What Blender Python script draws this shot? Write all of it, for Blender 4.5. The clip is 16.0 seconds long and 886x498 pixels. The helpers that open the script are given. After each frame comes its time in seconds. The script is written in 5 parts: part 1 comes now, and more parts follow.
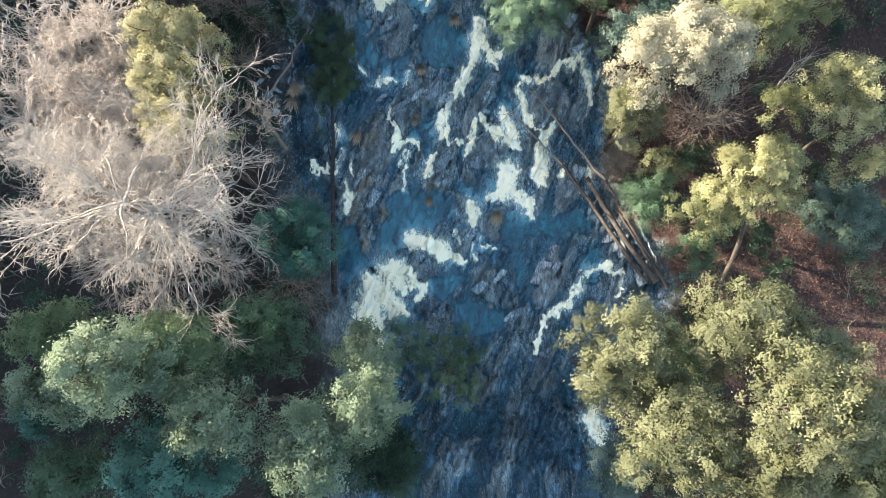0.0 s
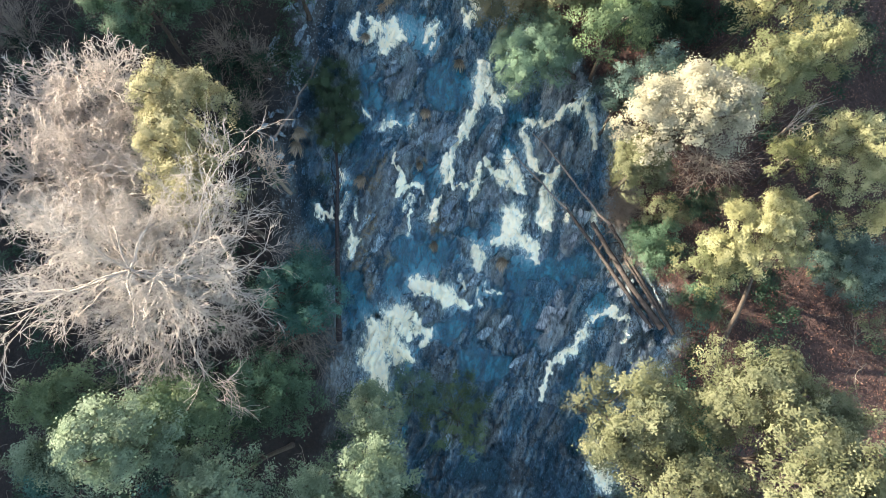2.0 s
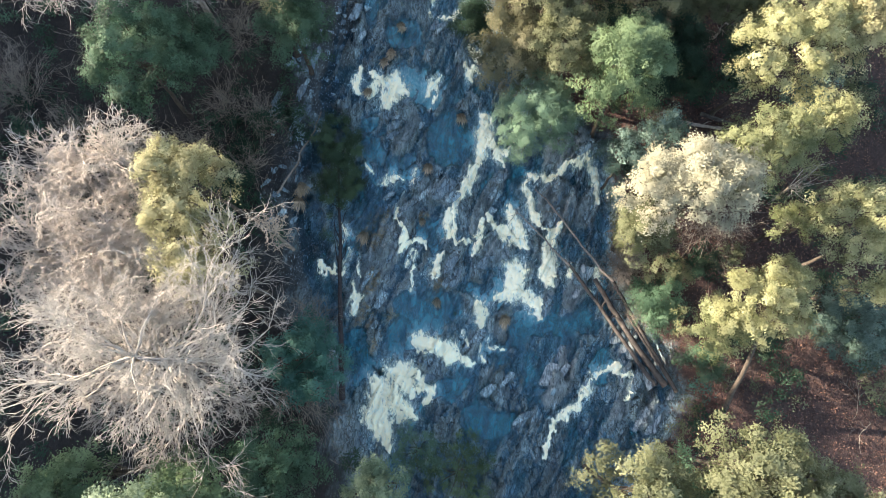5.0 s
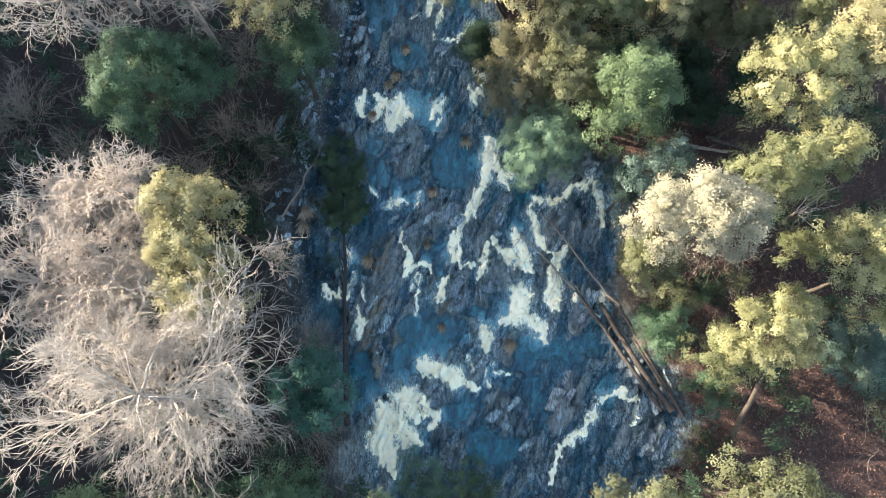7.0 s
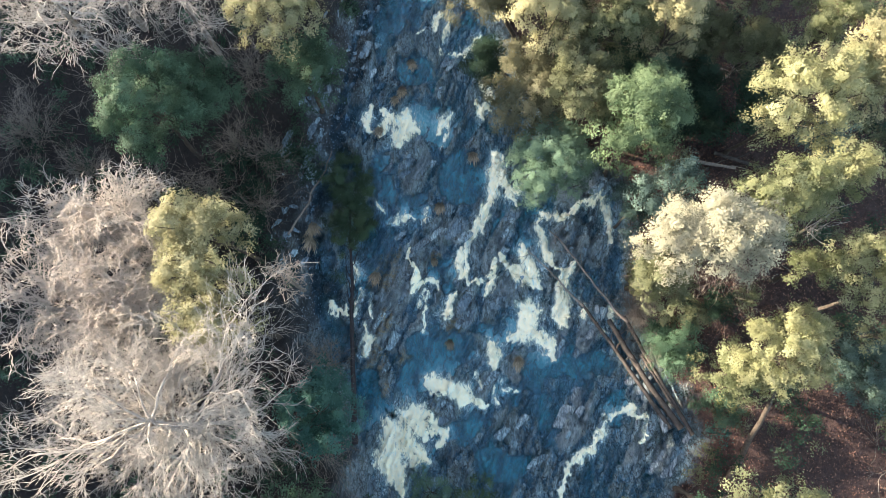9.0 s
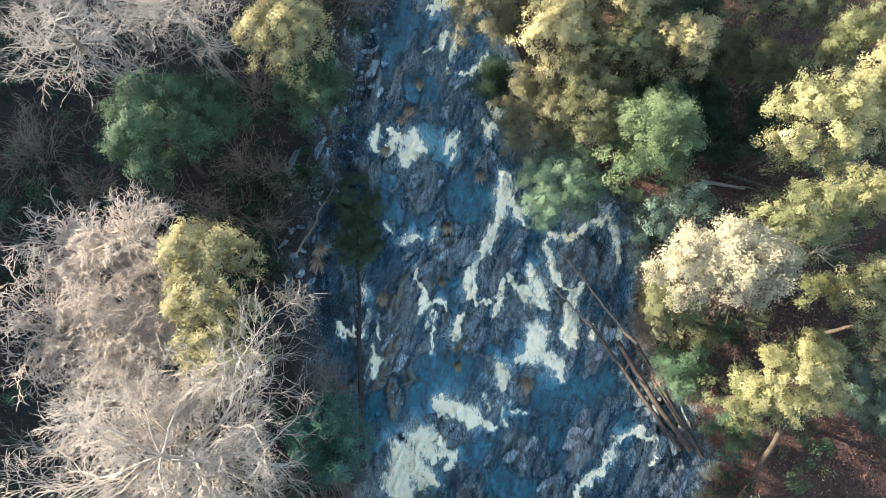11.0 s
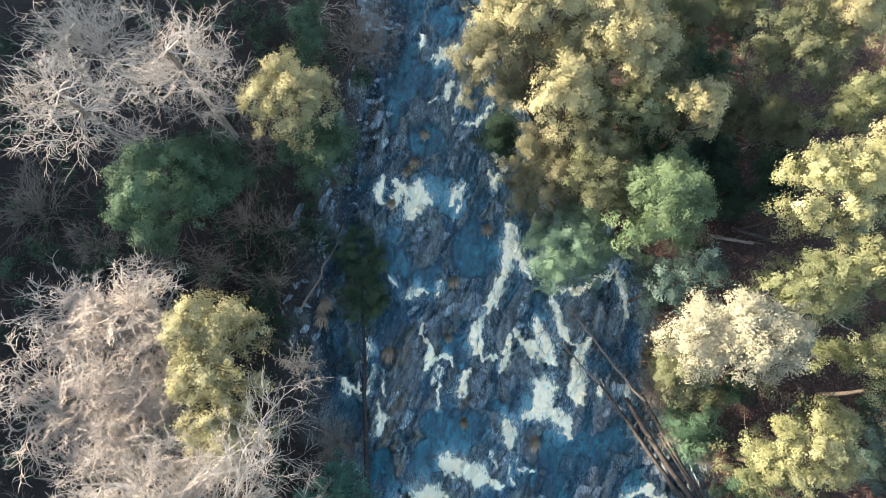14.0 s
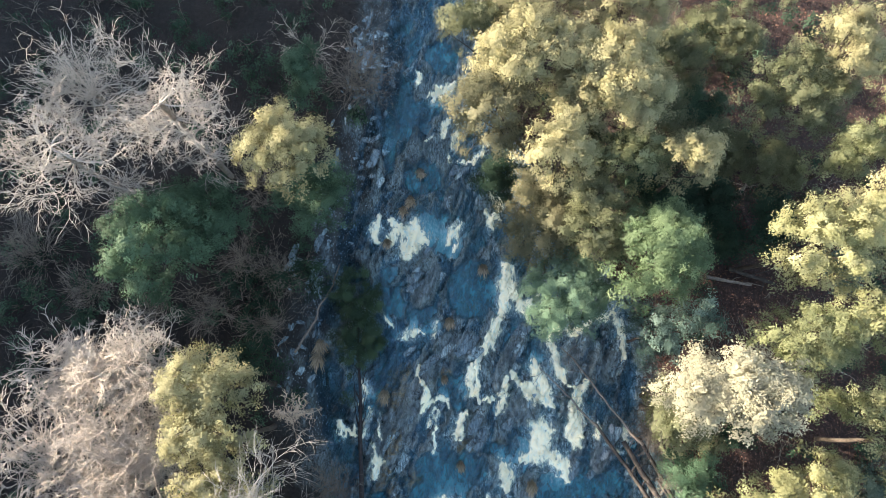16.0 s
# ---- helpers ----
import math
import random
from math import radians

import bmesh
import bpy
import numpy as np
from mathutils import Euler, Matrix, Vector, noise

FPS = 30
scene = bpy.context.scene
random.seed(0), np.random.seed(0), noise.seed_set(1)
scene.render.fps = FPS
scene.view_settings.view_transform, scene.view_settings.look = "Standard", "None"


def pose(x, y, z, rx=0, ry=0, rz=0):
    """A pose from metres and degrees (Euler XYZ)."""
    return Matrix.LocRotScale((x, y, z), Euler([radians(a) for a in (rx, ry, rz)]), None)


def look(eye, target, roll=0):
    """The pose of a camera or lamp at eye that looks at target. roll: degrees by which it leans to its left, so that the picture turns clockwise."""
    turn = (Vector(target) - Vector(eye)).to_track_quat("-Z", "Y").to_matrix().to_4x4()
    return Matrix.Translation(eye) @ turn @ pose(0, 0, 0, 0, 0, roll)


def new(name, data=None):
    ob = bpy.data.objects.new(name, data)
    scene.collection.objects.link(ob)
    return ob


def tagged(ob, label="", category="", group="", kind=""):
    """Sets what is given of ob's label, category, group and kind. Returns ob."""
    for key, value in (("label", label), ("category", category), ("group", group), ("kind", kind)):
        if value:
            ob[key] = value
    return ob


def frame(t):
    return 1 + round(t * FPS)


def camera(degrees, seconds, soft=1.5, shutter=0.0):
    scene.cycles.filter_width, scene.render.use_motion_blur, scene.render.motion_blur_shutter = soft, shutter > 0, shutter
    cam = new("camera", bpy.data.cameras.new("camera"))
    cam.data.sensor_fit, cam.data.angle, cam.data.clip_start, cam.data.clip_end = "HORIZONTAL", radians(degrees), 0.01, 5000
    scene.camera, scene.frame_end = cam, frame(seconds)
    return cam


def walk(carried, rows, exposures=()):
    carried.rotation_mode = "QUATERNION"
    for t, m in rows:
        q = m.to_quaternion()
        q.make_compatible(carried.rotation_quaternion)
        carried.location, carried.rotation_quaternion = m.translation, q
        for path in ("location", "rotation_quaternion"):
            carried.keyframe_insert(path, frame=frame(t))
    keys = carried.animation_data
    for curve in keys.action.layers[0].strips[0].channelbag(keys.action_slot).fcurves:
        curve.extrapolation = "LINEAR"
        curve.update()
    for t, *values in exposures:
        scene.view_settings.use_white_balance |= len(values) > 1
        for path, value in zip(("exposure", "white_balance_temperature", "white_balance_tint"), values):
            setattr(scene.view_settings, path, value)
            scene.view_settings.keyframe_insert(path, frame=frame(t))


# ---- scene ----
cam = camera(72.2, 16.0, soft=0.6)
METRES, EYE, TILT, LEAN, TURN = 16.0, 40.0, -79.0, 0.0, 0.0
ROWS = [
    (0.0, 0.0, 0.0, 0.0, -0.0, 0.0, 0.0),
    (0.5, -0.0022, 0.0051, 0.0361, -0.0, 0.11, 0.03),
    (1.0, -0.0062, 0.0062, 0.0772, -0.03, 0.21, 0.05),
    (1.5, -0.0137, 0.0061, 0.1221, -0.03, 0.33, 0.07),
    (2.0, -0.0212, 0.0059, 0.1669, -0.03, 0.46, 0.09),
    (2.5, -0.0266, 0.0054, 0.2105, -0.05, 0.57, 0.12),
    (3.0, -0.0278, 0.0045, 0.2473, -0.05, 0.67, 0.14),
    (3.5, -0.0274, 0.0014, 0.2827, -0.05, 0.73, 0.17),
    (4.0, -0.0279, 0.0006, 0.3164, -0.05, 0.8, 0.18),
    (6.5, -0.0479, 0.0081, 0.4493, -0.06, 1.23, 0.33),
    (7.0, -0.0533, 0.0106, 0.466, -0.05, 1.27, 0.36),
    (7.5, -0.0606, 0.0132, 0.4821, -0.08, 1.28, 0.38),
    (8.0, -0.0697, 0.0152, 0.499, -0.09, 1.3, 0.42),
    (8.5, -0.0786, 0.0166, 0.5157, -0.08, 1.33, 0.45),
    (9.0, -0.086, 0.0185, 0.5314, -0.09, 1.36, 0.47),
    (11.5, -0.135, 0.0332, 0.6377, -0.26, 1.6, 0.56),
    (12.0, -0.1437, 0.0373, 0.6702, -0.24, 1.65, 0.58),
    (12.5, -0.1488, 0.0405, 0.7056, -0.22, 1.73, 0.6),
    (13.0, -0.1512, 0.0421, 0.7418, -0.23, 1.82, 0.61),
    (13.5, -0.152, 0.0446, 0.7791, -0.26, 1.89, 0.61),
    (14.0, -0.1502, 0.0473, 0.8189, -0.31, 1.99, 0.61),
    (14.5, -0.1455, 0.0505, 0.8598, -0.28, 2.12, 0.64),
    (15.0, -0.1401, 0.0534, 0.8993, -0.27, 2.23, 0.65),
    (15.5, -0.135, 0.0536, 0.9364, -0.27, 2.32, 0.68),
    (16.0, -0.1297, 0.0549, 0.971, -0.24, 2.41, 0.7),
]
walk(cam, [(t, pose(0, 0, EYE, TILT, LEAN, TURN) @ pose(METRES * x, METRES * y, METRES * z, 90 + pitch, roll, yaw)) for t, x, y, z, yaw, pitch, roll in ROWS], [(0.0, 2.56, 7400, 8), (16.0, 2.42, 7400, 8)])

# ---------------- light ----------------
SUN_AZ = (-0.94, 0.34)          # the sun stands low behind the valley side
SUN_EL = 17.5
world = bpy.data.worlds.new("sky")
scene.world = world
world.use_nodes = True
wn = world.node_tree
sky = wn.nodes.new("ShaderNodeTexSky")
sky.sky_type, sky.sun_disc = "NISHITA", False
sky.sun_elevation = radians(SUN_EL)
sky.sun_rotation = math.atan2(SUN_AZ[0], SUN_AZ[1])
wn.nodes["Background"].inputs[1].default_value = 0.15
wn.links.new(sky.outputs[0], wn.nodes["Background"].inputs[0])
sun = new("sun", bpy.data.lights.new("sun", "SUN"))
sun.data.energy, sun.data.angle, sun.data.color = 5.0, radians(0.6), (1.0, 0.915, 0.79)
sd = Vector((SUN_AZ[0], SUN_AZ[1], math.tan(radians(SUN_EL))))
sun.matrix_world = look(sd * 100, (0, 0, 0))

# ---------------- noise on arrays ----------------


def hash2(ix, iy, seed):
    h = (ix.astype(np.int64) * 374761393 + iy.astype(np.int64) * 668265263 + seed * 144665) & 0x7FFFFFFF
    h = ((h ^ (h >> 13)) * 1274126177) & 0x7FFFFFFF
    return ((h ^ (h >> 16)) & 0xFFFF) / 65535.0


def value_noise(x, y, seed=0):
    x, y = np.asarray(x, float), np.asarray(y, float)
    ix, iy = np.floor(x), np.floor(y)
    fx, fy = x - ix, y - iy
    fx, fy = fx * fx * (3 - 2 * fx), fy * fy * (3 - 2 * fy)
    a, b = hash2(ix, iy, seed), hash2(ix + 1, iy, seed)
    c, d = hash2(ix, iy + 1, seed), hash2(ix + 1, iy + 1, seed)
    return (a * (1 - fx) + b * fx) * (1 - fy) + (c * (1 - fx) + d * fx) * fy


def fbm(x, y, seed=0, octaves=4):
    total, amp, norm = 0.0, 1.0, 0.0
    for k in range(octaves):
        total = total + amp * value_noise(x * 2 ** k, y * 2 ** k, seed + 17 * k)
        norm += amp
        amp *= 0.5
    return total / norm


def smooth(a, b, x):
    t = np.clip((x - a) / (b - a), 0, 1)
    return t * t * (3 - 2 * t)


# ---------------- the lie of the land ----------------
EDGE_L = ((-40, -12, -5, 1, 6, 13, 17, 20.6, 26.8, 32.5, 38.7, 43.2, 60, 90), (-9, -7, -5.5, -5.2, -6.9, -9.4, -10.6, -9.9, -8.8, -7.3, -6.0, -5.3, -9, -16))
EDGE_R = ((-40, -12, -5, -1, 3, 5.5, 9, 13, 17.2, 20.3, 23.5, 27.4, 31.5, 37.2, 42.7, 60, 90), (9, 9, 10.8, 11, 13.4, 14.4, 12.3, 10.8, 10.6, 10.6, 8.6, 4.4, 2.6, 1, 0, -3, -9))
STRIKE = (0.42, 0.907)


def water_z(y):
    return -0.3 + 0.06 * np.clip(y, -40, 90)


POOLS, SHELVES, CAPSULES = [], [], []


def pool(x, y, rx, ry):
    POOLS.append((x, y, rx, ry))


def shelf(x, y, rx, ry, lift, turn=0.0):
    SHELVES.append((x, y, rx, ry, lift, turn))


def spill(name, *points):
    """White water that runs through points of (x, y, half width)."""
    CAPSULES.append((name, points))


pool(-1.5, 10.4, 2.6, 1.3), pool(-3.2, 8.6, 1.1, 1.2), pool(7.4, 9.3, 3.2, 0.75), pool(2.0, 11.8, 1.6, 0.75)
pool(3.4, 18.3, 1.2, 1.8), pool(0.0, 22.3, 1.75, 1.85), pool(-3.3, 20.3, 1.1, 1.0), pool(-5.2, 21.6, 0.75, 1.3)
pool(-5.5, 23.6, 0.6, 0.6), pool(-2.6, 26.4, 1.0, 1.3), pool(-1.4, 15.9, 0.85, 1.1), pool(-9.3, 21.4, 0.9, 1.2)
pool(-8.2, 23.8, 0.9, 1.0), pool(4.7, 8.9, 0.8, 1.2), pool(9.9, 6.6, 0.7, 0.9), pool(-0.4, 5.3, 1.6, 0.65)
pool(-4.6, 35.1, 0.9, 1.8), pool(-5.7, 32.5, 0.8, 1.7), pool(-1.8, 39.8, 1.4, 1.1), pool(-4.7, 41.9, 0.8, 1.1)
pool(-2.8, 30.0, 1.1, 1.3), pool(-4.1, 39.5, 0.45, 0.9), pool(-4.1, 30.0, 0.45, 1.0), pool(-1.4, 25.5, 0.85, 0.75)
pool(-9.9, 16.9, 1.0, 2.0), pool(-9.2, 12.1, 1.2, 2.3), pool(-6.2, 7.5, 1.0, 2.0), pool(2.0, -3.7, 2.0, 0.8), pool(2.5, 3.3, 1.8, 0.8)
shelf(8.4, 22.0, 1.7, 2.6, 1.4, 20), shelf(2.6, 17.6, 0.8, 2.7, 0.75, 25), shelf(7.4, 17.6, 1.4, 1.9, 0.6, 15)
shelf(8.4, 11.6, 0.8, 1.7, 0.6, 10), shelf(3.5, 9.3, 1.1, 1.1, 0.5), shelf(7.2, 6.2, 1.1, 2.3, 0.4, 20)
shelf(12.6, 4.3, 1.1, 2.0, 0.6, -15), shelf(-10.6, 26.4, 1.5, 4.8, 0.5, 10), shelf(-4.3, 14.5, 2.3, 4.2, 0.22, 15)
shelf(-0.9, 18.5, 1.9, 1.0, 0.4), shelf(6.7, 11.6, 0.5, 1.4, 0.4, 15), shelf(3.2, 4.6, 2.6, 1.9, 0.2, 15)
shelf(-3.2, 22.7, 1.0, 1.9, 0.4, 20), shelf(0.2, 38.4, 0.9, 3.3, 0.4, 5), shelf(-1.0, 29.4, 0.7, 2.0, 0.3, 10)
shelf(-3.2, 24.5, 0.9, 0.9, 0.35, 20), shelf(3.0, 14.4, 1.4, 1.2, 0.45), shelf(-6.9, 30.5, 1.0, 3.0, 0.4, 15)
shelf(-7.4, 40.0, 1.2, 3.0, 0.5, 20), shelf(1.2, 8.0, 0.6, 1.2, 0.4, 20), shelf(0.3, 14.6, 0.7, 1.6, 0.4, 20)
shelf(9.3, 17.0, 0.7, 1.3, 0.5, 15), shelf(-1.2, 6.9, 1.1, 0.8, 0.3, 20), shelf(-0.2, 12.6, 0.9, 0.7, 0.35, 15)
# bare dry patches of pale rock, and patches of rusty moss: x, y, half widths across and along the strike
PALE_PATCHES = [(7.5, 7.1, 0.8, 1.1), (6.9, 5.3, 0.8, 1.3), (11.3, 4.3, 0.5, 1.2), (10.1, 3.6, 0.5, 0.7), (12.8, 3.4, 0.8, 1.5), (11.6, 7.0, 0.7, 0.9), (8.4, 11.4, 0.6, 1.4), (6.7, 11.6, 0.3, 1.1), (8.0, 21.4, 1.2, 1.5), (8.3, 8.5, 0.4, 0.6)]
GREY_PATCHES = [(-4.4, 15.0, 1.7, 3.0), (-3.4, 11.8, 1.2, 1.6), (-6.0, 11.5, 0.8, 1.8), (3.6, 9.1, 0.7, 1.0), (1.3, 8.0, 0.4, 1.1), (9.0, 17.2, 0.6, 1.1), (-2.6, 23.3, 0.5, 1.1), (-3.4, 22.1, 0.5, 1.3), (-1.0, 18.6, 1.5, 0.8), (2.4, 17.2, 0.6, 1.9), (3.7, 20.4, 1.1, 1.0), (2.8, 14.5, 1.1, 0.8), (7.2, 17.6, 1.1, 1.6)]
RUSTY_PATCHES = [(-5.9, 15.4, 0.5, 1.7), (-4.9, 15.3, 0.45, 1.1), (-5.1, 12.5, 0.5, 1.0), (-3.9, 10.0, 0.6, 0.6), (-5.8, 10.0, 0.7, 0.7), (-5.2, 8.0, 0.35, 0.7), (-1.8, 16.7, 0.4, 0.35), (-0.7, 12.1, 0.5, 0.5), (-4.5, 16.9, 0.35, 0.7), (3.6, 9.8, 0.4, 0.3), (0.0, 21.0, 0.4, 0.5)]

spill("upper_side", (-6.4, 27.4, 0.16), (-6.5, 26.5, 0.36), (-6.7, 26.0, 0.24), (-6.3, 25.6, 0.12))
spill("upper_veil", (-5.5, 27.1, 0.20), (-4.8, 26.7, 0.36), (-5.2, 25.9, 0.32), (-5.5, 25.3, 0.16))
spill("upper_plunge", (-3.6, 27.1, 0.40), (-4.0, 26.1, 0.92), (-4.1, 25.1, 0.80), (-4.4, 24.4, 0.32))
spill("upper_plunge_arm", (-3.7, 25.8, 0.56), (-2.9, 25.5, 0.16))
spill("upper_step", (-0.7, 26.9, 0.28), (-1.3, 26.3, 0.44), (-1.5, 25.8, 0.20))
spill("upper_step_foot", (-0.9, 25.6, 0.16), (-1.1, 25.0, 0.24), (-1.3, 24.6, 0.12))
spill("bend_fall", (2.2, 28.4, 0.36), (2.2, 27.8, 0.28))
spill("bend_run", (1.2, 27.6, 0.20), (1.4, 26.9, 0.32), (2.1, 27.3, 0.20))
spill("long_chute", (2.4, 23.8, 0.36), (2.4, 22.5, 0.59), (2.4, 21.8, 0.47), (2.0, 20.7, 0.35), (1.5, 19.7, 0.35), (1.0, 18.8, 0.39), (0.6, 17.9, 0.43), (0.3, 17.1, 0.23), (0.2, 16.2, 0.23), (0.1, 15.4, 0.23), (0.4, 14.8, 0.19), (1.2, 15.0, 0.19))
spill("chute_veil", (-0.1, 16.9, 0.23), (-0.2, 16.0, 0.31), (-0.1, 15.1, 0.19))
spill("chute_side", (2.7, 22.0, 0.47), (3.4, 21.3, 0.47), (4.0, 21.5, 0.35), (4.5, 22.0, 0.12))
spill("chute_tail", (3.3, 21.1, 0.28), (3.6, 20.7, 0.20), (3.8, 20.3, 0.08))
spill("bank_fall", (5.7, 19.4, 0.27), (6.6, 19.3, 0.43), (7.4, 19.5, 0.31), (7.9, 19.9, 0.20), (8.5, 20.1, 0.27), (9.2, 20.7, 0.39), (9.6, 20.4, 0.43), (9.9, 19.7, 0.43), (10.0, 18.7, 0.39), (9.9, 17.7, 0.23))
spill("bank_veil", (8.3, 19.9, 0.23), (9.0, 20.1, 0.31))
spill("side_run", (5.4, 19.0, 0.23), (5.5, 18.1, 0.35), (5.6, 17.1, 0.46), (5.8, 16.3, 0.39), (6.0, 15.8, 0.12))
spill("slanting_fall", (2.5, 16.7, 0.19), (3.1, 16.1, 0.35), (3.8, 15.7, 0.46), (4.4, 15.3, 0.58), (5.1, 14.7, 0.23))
spill("slanting_side", (4.1, 17.0, 0.35), (4.3, 16.2, 0.50), (4.9, 15.6, 0.46))
spill("thin_fall", (6.7, 15.0, 0.27), (6.6, 14.3, 0.50), (6.7, 13.5, 0.57), (6.5, 12.7, 0.53), (6.5, 12.1, 0.27))
spill("thin_veil", (6.2, 15.7, 0.23), (6.8, 15.4, 0.31), (7.4, 16.0, 0.15))
spill("star_fall", (4.5, 13.2, 0.69), (4.3, 12.3, 0.68), (4.3, 11.6, 0.72))
spill("star_west", (4.2, 11.8, 0.46), (3.5, 11.4, 0.45), (3.0, 11.2, 0.19))
spill("star_east", (4.6, 11.6, 0.53), (5.3, 11.0, 0.49), (5.8, 10.6, 0.38), (6.0, 10.0, 0.15))
spill("small_plunge", (1.9, 10.7, 0.57), (2.0, 10.1, 0.60), (2.1, 9.4, 0.34), (2.1, 9.0, 0.11))
spill("mid_plunge", (-2.2, 8.5, 0.37), (-1.3, 8.2, 0.52), (-0.5, 7.9, 0.71), (0.0, 7.4, 0.52), (-0.1, 6.8, 0.34))
spill("mid_tail", (0.1, 7.4, 0.34), (0.7, 7.1, 0.30), (1.4, 6.8, 0.15))
spill("mid_veil", (-2.5, 8.8, 0.19), (-2.2, 8.1, 0.22), (-1.7, 7.7, 0.19))
spill("big_plunge", (-5.1, 5.9, 0.30), (-4.8, 4.6, 0.81), (-4.8, 3.5, 0.99), (-4.4, 2.5, 0.70), (-4.1, 1.7, 0.37), (-3.9, 1.3, 0.11))
spill("plunge_top", (-3.9, 6.3, 0.52), (-3.1, 6.4, 0.71), (-2.4, 6.1, 0.33), (-1.8, 5.5, 0.33), (-1.2, 5.0, 0.30), (-1.5, 4.4, 0.22))
spill("plunge_middle", (-4.1, 5.4, 0.67), (-3.5, 4.4, 0.37), (-2.8, 3.8, 0.55), (-2.3, 3.5, 0.33))
spill("plunge_fill", (-4.5, 5.2, 0.77), (-3.6, 4.5, 0.85), (-3.2, 3.7, 0.70))
spill("plunge_fill", (-3.5, 6.2, 0.85), (-2.5, 5.3, 0.46))
spill("lower_run", (-0.6, 14.1, 0.23), (-0.9, 13.5, 0.42), (-1.1, 12.9, 0.46), (-1.2, 12.4, 0.19))
spill("notch_fall", (2.1, 16.2, 0.15), (1.9, 15.2, 0.35), (1.8, 14.6, 0.31), (1.5, 13.9, 0.15))
spill("shelf_run", (-3.4, 17.4, 0.23), (-3.5, 16.5, 0.12), (-3.1, 15.6, 0.19), (-3.1, 14.7, 0.31), (-2.5, 15.0, 0.23), (-2.1, 15.1, 0.31), (-1.7, 14.7, 0.12))
spill("shelf_thread", (-2.6, 14.3, 0.15), (-2.5, 13.1, 0.19), (-2.7, 11.8, 0.11))
spill("shelf_thread", (-2.9, 13.9, 0.15), (-3.1, 13.3, 0.15))
spill("left_run", (-6.6, 12.2, 0.19), (-6.4, 11.3, 0.38), (-6.6, 10.4, 0.34))
spill("left_thread", (-6.2, 13.7, 0.15), (-6.0, 12.8, 0.15))
spill("left_thread", (-7.4, 16.4, 0.15), (-7.1, 15.5, 0.23), (-7.4, 15.0, 0.12))
spill("left_thread", (-6.9, 14.4, 0.11), (-7.3, 13.0, 0.19))
spill("left_pool_run", (-8.9, 13.8, 0.19), (-8.5, 13.1, 0.27), (-7.8, 13.1, 0.11))
spill("lip_run", (-4.6, 19.2, 0.23), (-3.9, 19.5, 0.35), (-3.4, 19.2, 0.16))
spill("lip_run", (-2.3, 20.1, 0.23), (-2.4, 19.1, 0.23))
spill("lip_thread", (-5.7, 20.6, 0.16), (-5.4, 20.1, 0.12))
spill("foot_run", (9.4, 6.0, 0.15), (9.0, 5.2, 0.22), (8.6, 4.6, 0.26), (8.1, 4.0, 0.26), (7.3, 3.6, 0.22), (6.8, 3.2, 0.22), (6.4, 2.5, 0.22), (6.1, 2.0, 0.18), (5.9, 0.9, 0.15))
spill("foot_head", (9.6, 6.4, 0.30), (10.3, 6.4, 0.19), (11.0, 6.8, 0.22), (10.8, 6.3, 0.22), (11.8, 6.1, 0.15))
spill("log_run", (9.7, 12.9, 0.34), (9.9, 12.1, 0.27))
spill("log_run", (9.4, 11.6, 0.27), (9.2, 11.1, 0.19))
spill("cleft_run", (8.2, 13.3, 0.11), (7.9, 12.4, 0.19))
spill("curl_run", (2.6, 8.4, 0.11), (2.8, 7.8, 0.15), (3.5, 7.7, 0.11))
spill("curl_run", (2.2, 8.1, 0.11), (2.1, 7.0, 0.19))
spill("pool_edge", (0.8, 8.9, 0.15), (1.1, 8.0, 0.15))
spill("top_run", (-2.5, 36.1, 0.20), (-2.0, 36.4, 0.41), (-1.4, 36.8, 0.45), (-1.0, 37.1, 0.25))
spill("top_run_side", (-3.4, 38.0, 0.16), (-3.3, 37.2, 0.25))
spill("top_step", (-1.6, 34.2, 0.20), (-1.8, 33.3, 0.28))
spill("top_fall", (-0.6, 34.3, 0.20), (-0.9, 33.2, 0.24), (-1.1, 32.6, 0.24))
spill("top_fall", (1.4, 32.8, 0.24), (1.0, 32.2, 0.24), (0.3, 31.5, 0.20), (-0.7, 31.3, 0.12))
spill("top_fall", (-1.4, 31.8, 0.12), (-1.3, 31.4, 0.12))
spill("top_thread", (-2.6, 33.4, 0.12), (-3.0, 32.8, 0.16))
spill("bend_head", (1.5, 29.0, 0.12), (1.9, 28.8, 0.28), (2.1, 28.0, 0.28))
spill("bend_thread", (1.3, 27.2, 0.24), (1.8, 26.9, 0.20), (2.3, 27.1, 0.12))
spill("corner_run", (9.5, -2.8, 0.6), (10.0, -4.2, 0.6))
spill("bank_thread", (11.9, 5.7, 0.22), (11.2, 4.6, 0.18))


def flow_warp(x, y):
    """Shakes places, so that white water gets torn edges."""
    wx, wy = 0.0, 0.0
    for size, amount in ((0.9, 0.42), (2.3, 0.36), (5.5, 0.30)):
        wx = wx + amount * (fbm(x * size, y * size * 0.7, 171, 2) - 0.5)
        wy = wy + amount * 1.5 * (fbm(x * size, y * size * 0.7, 191, 2) - 0.5)
    return x + wx, y + wy


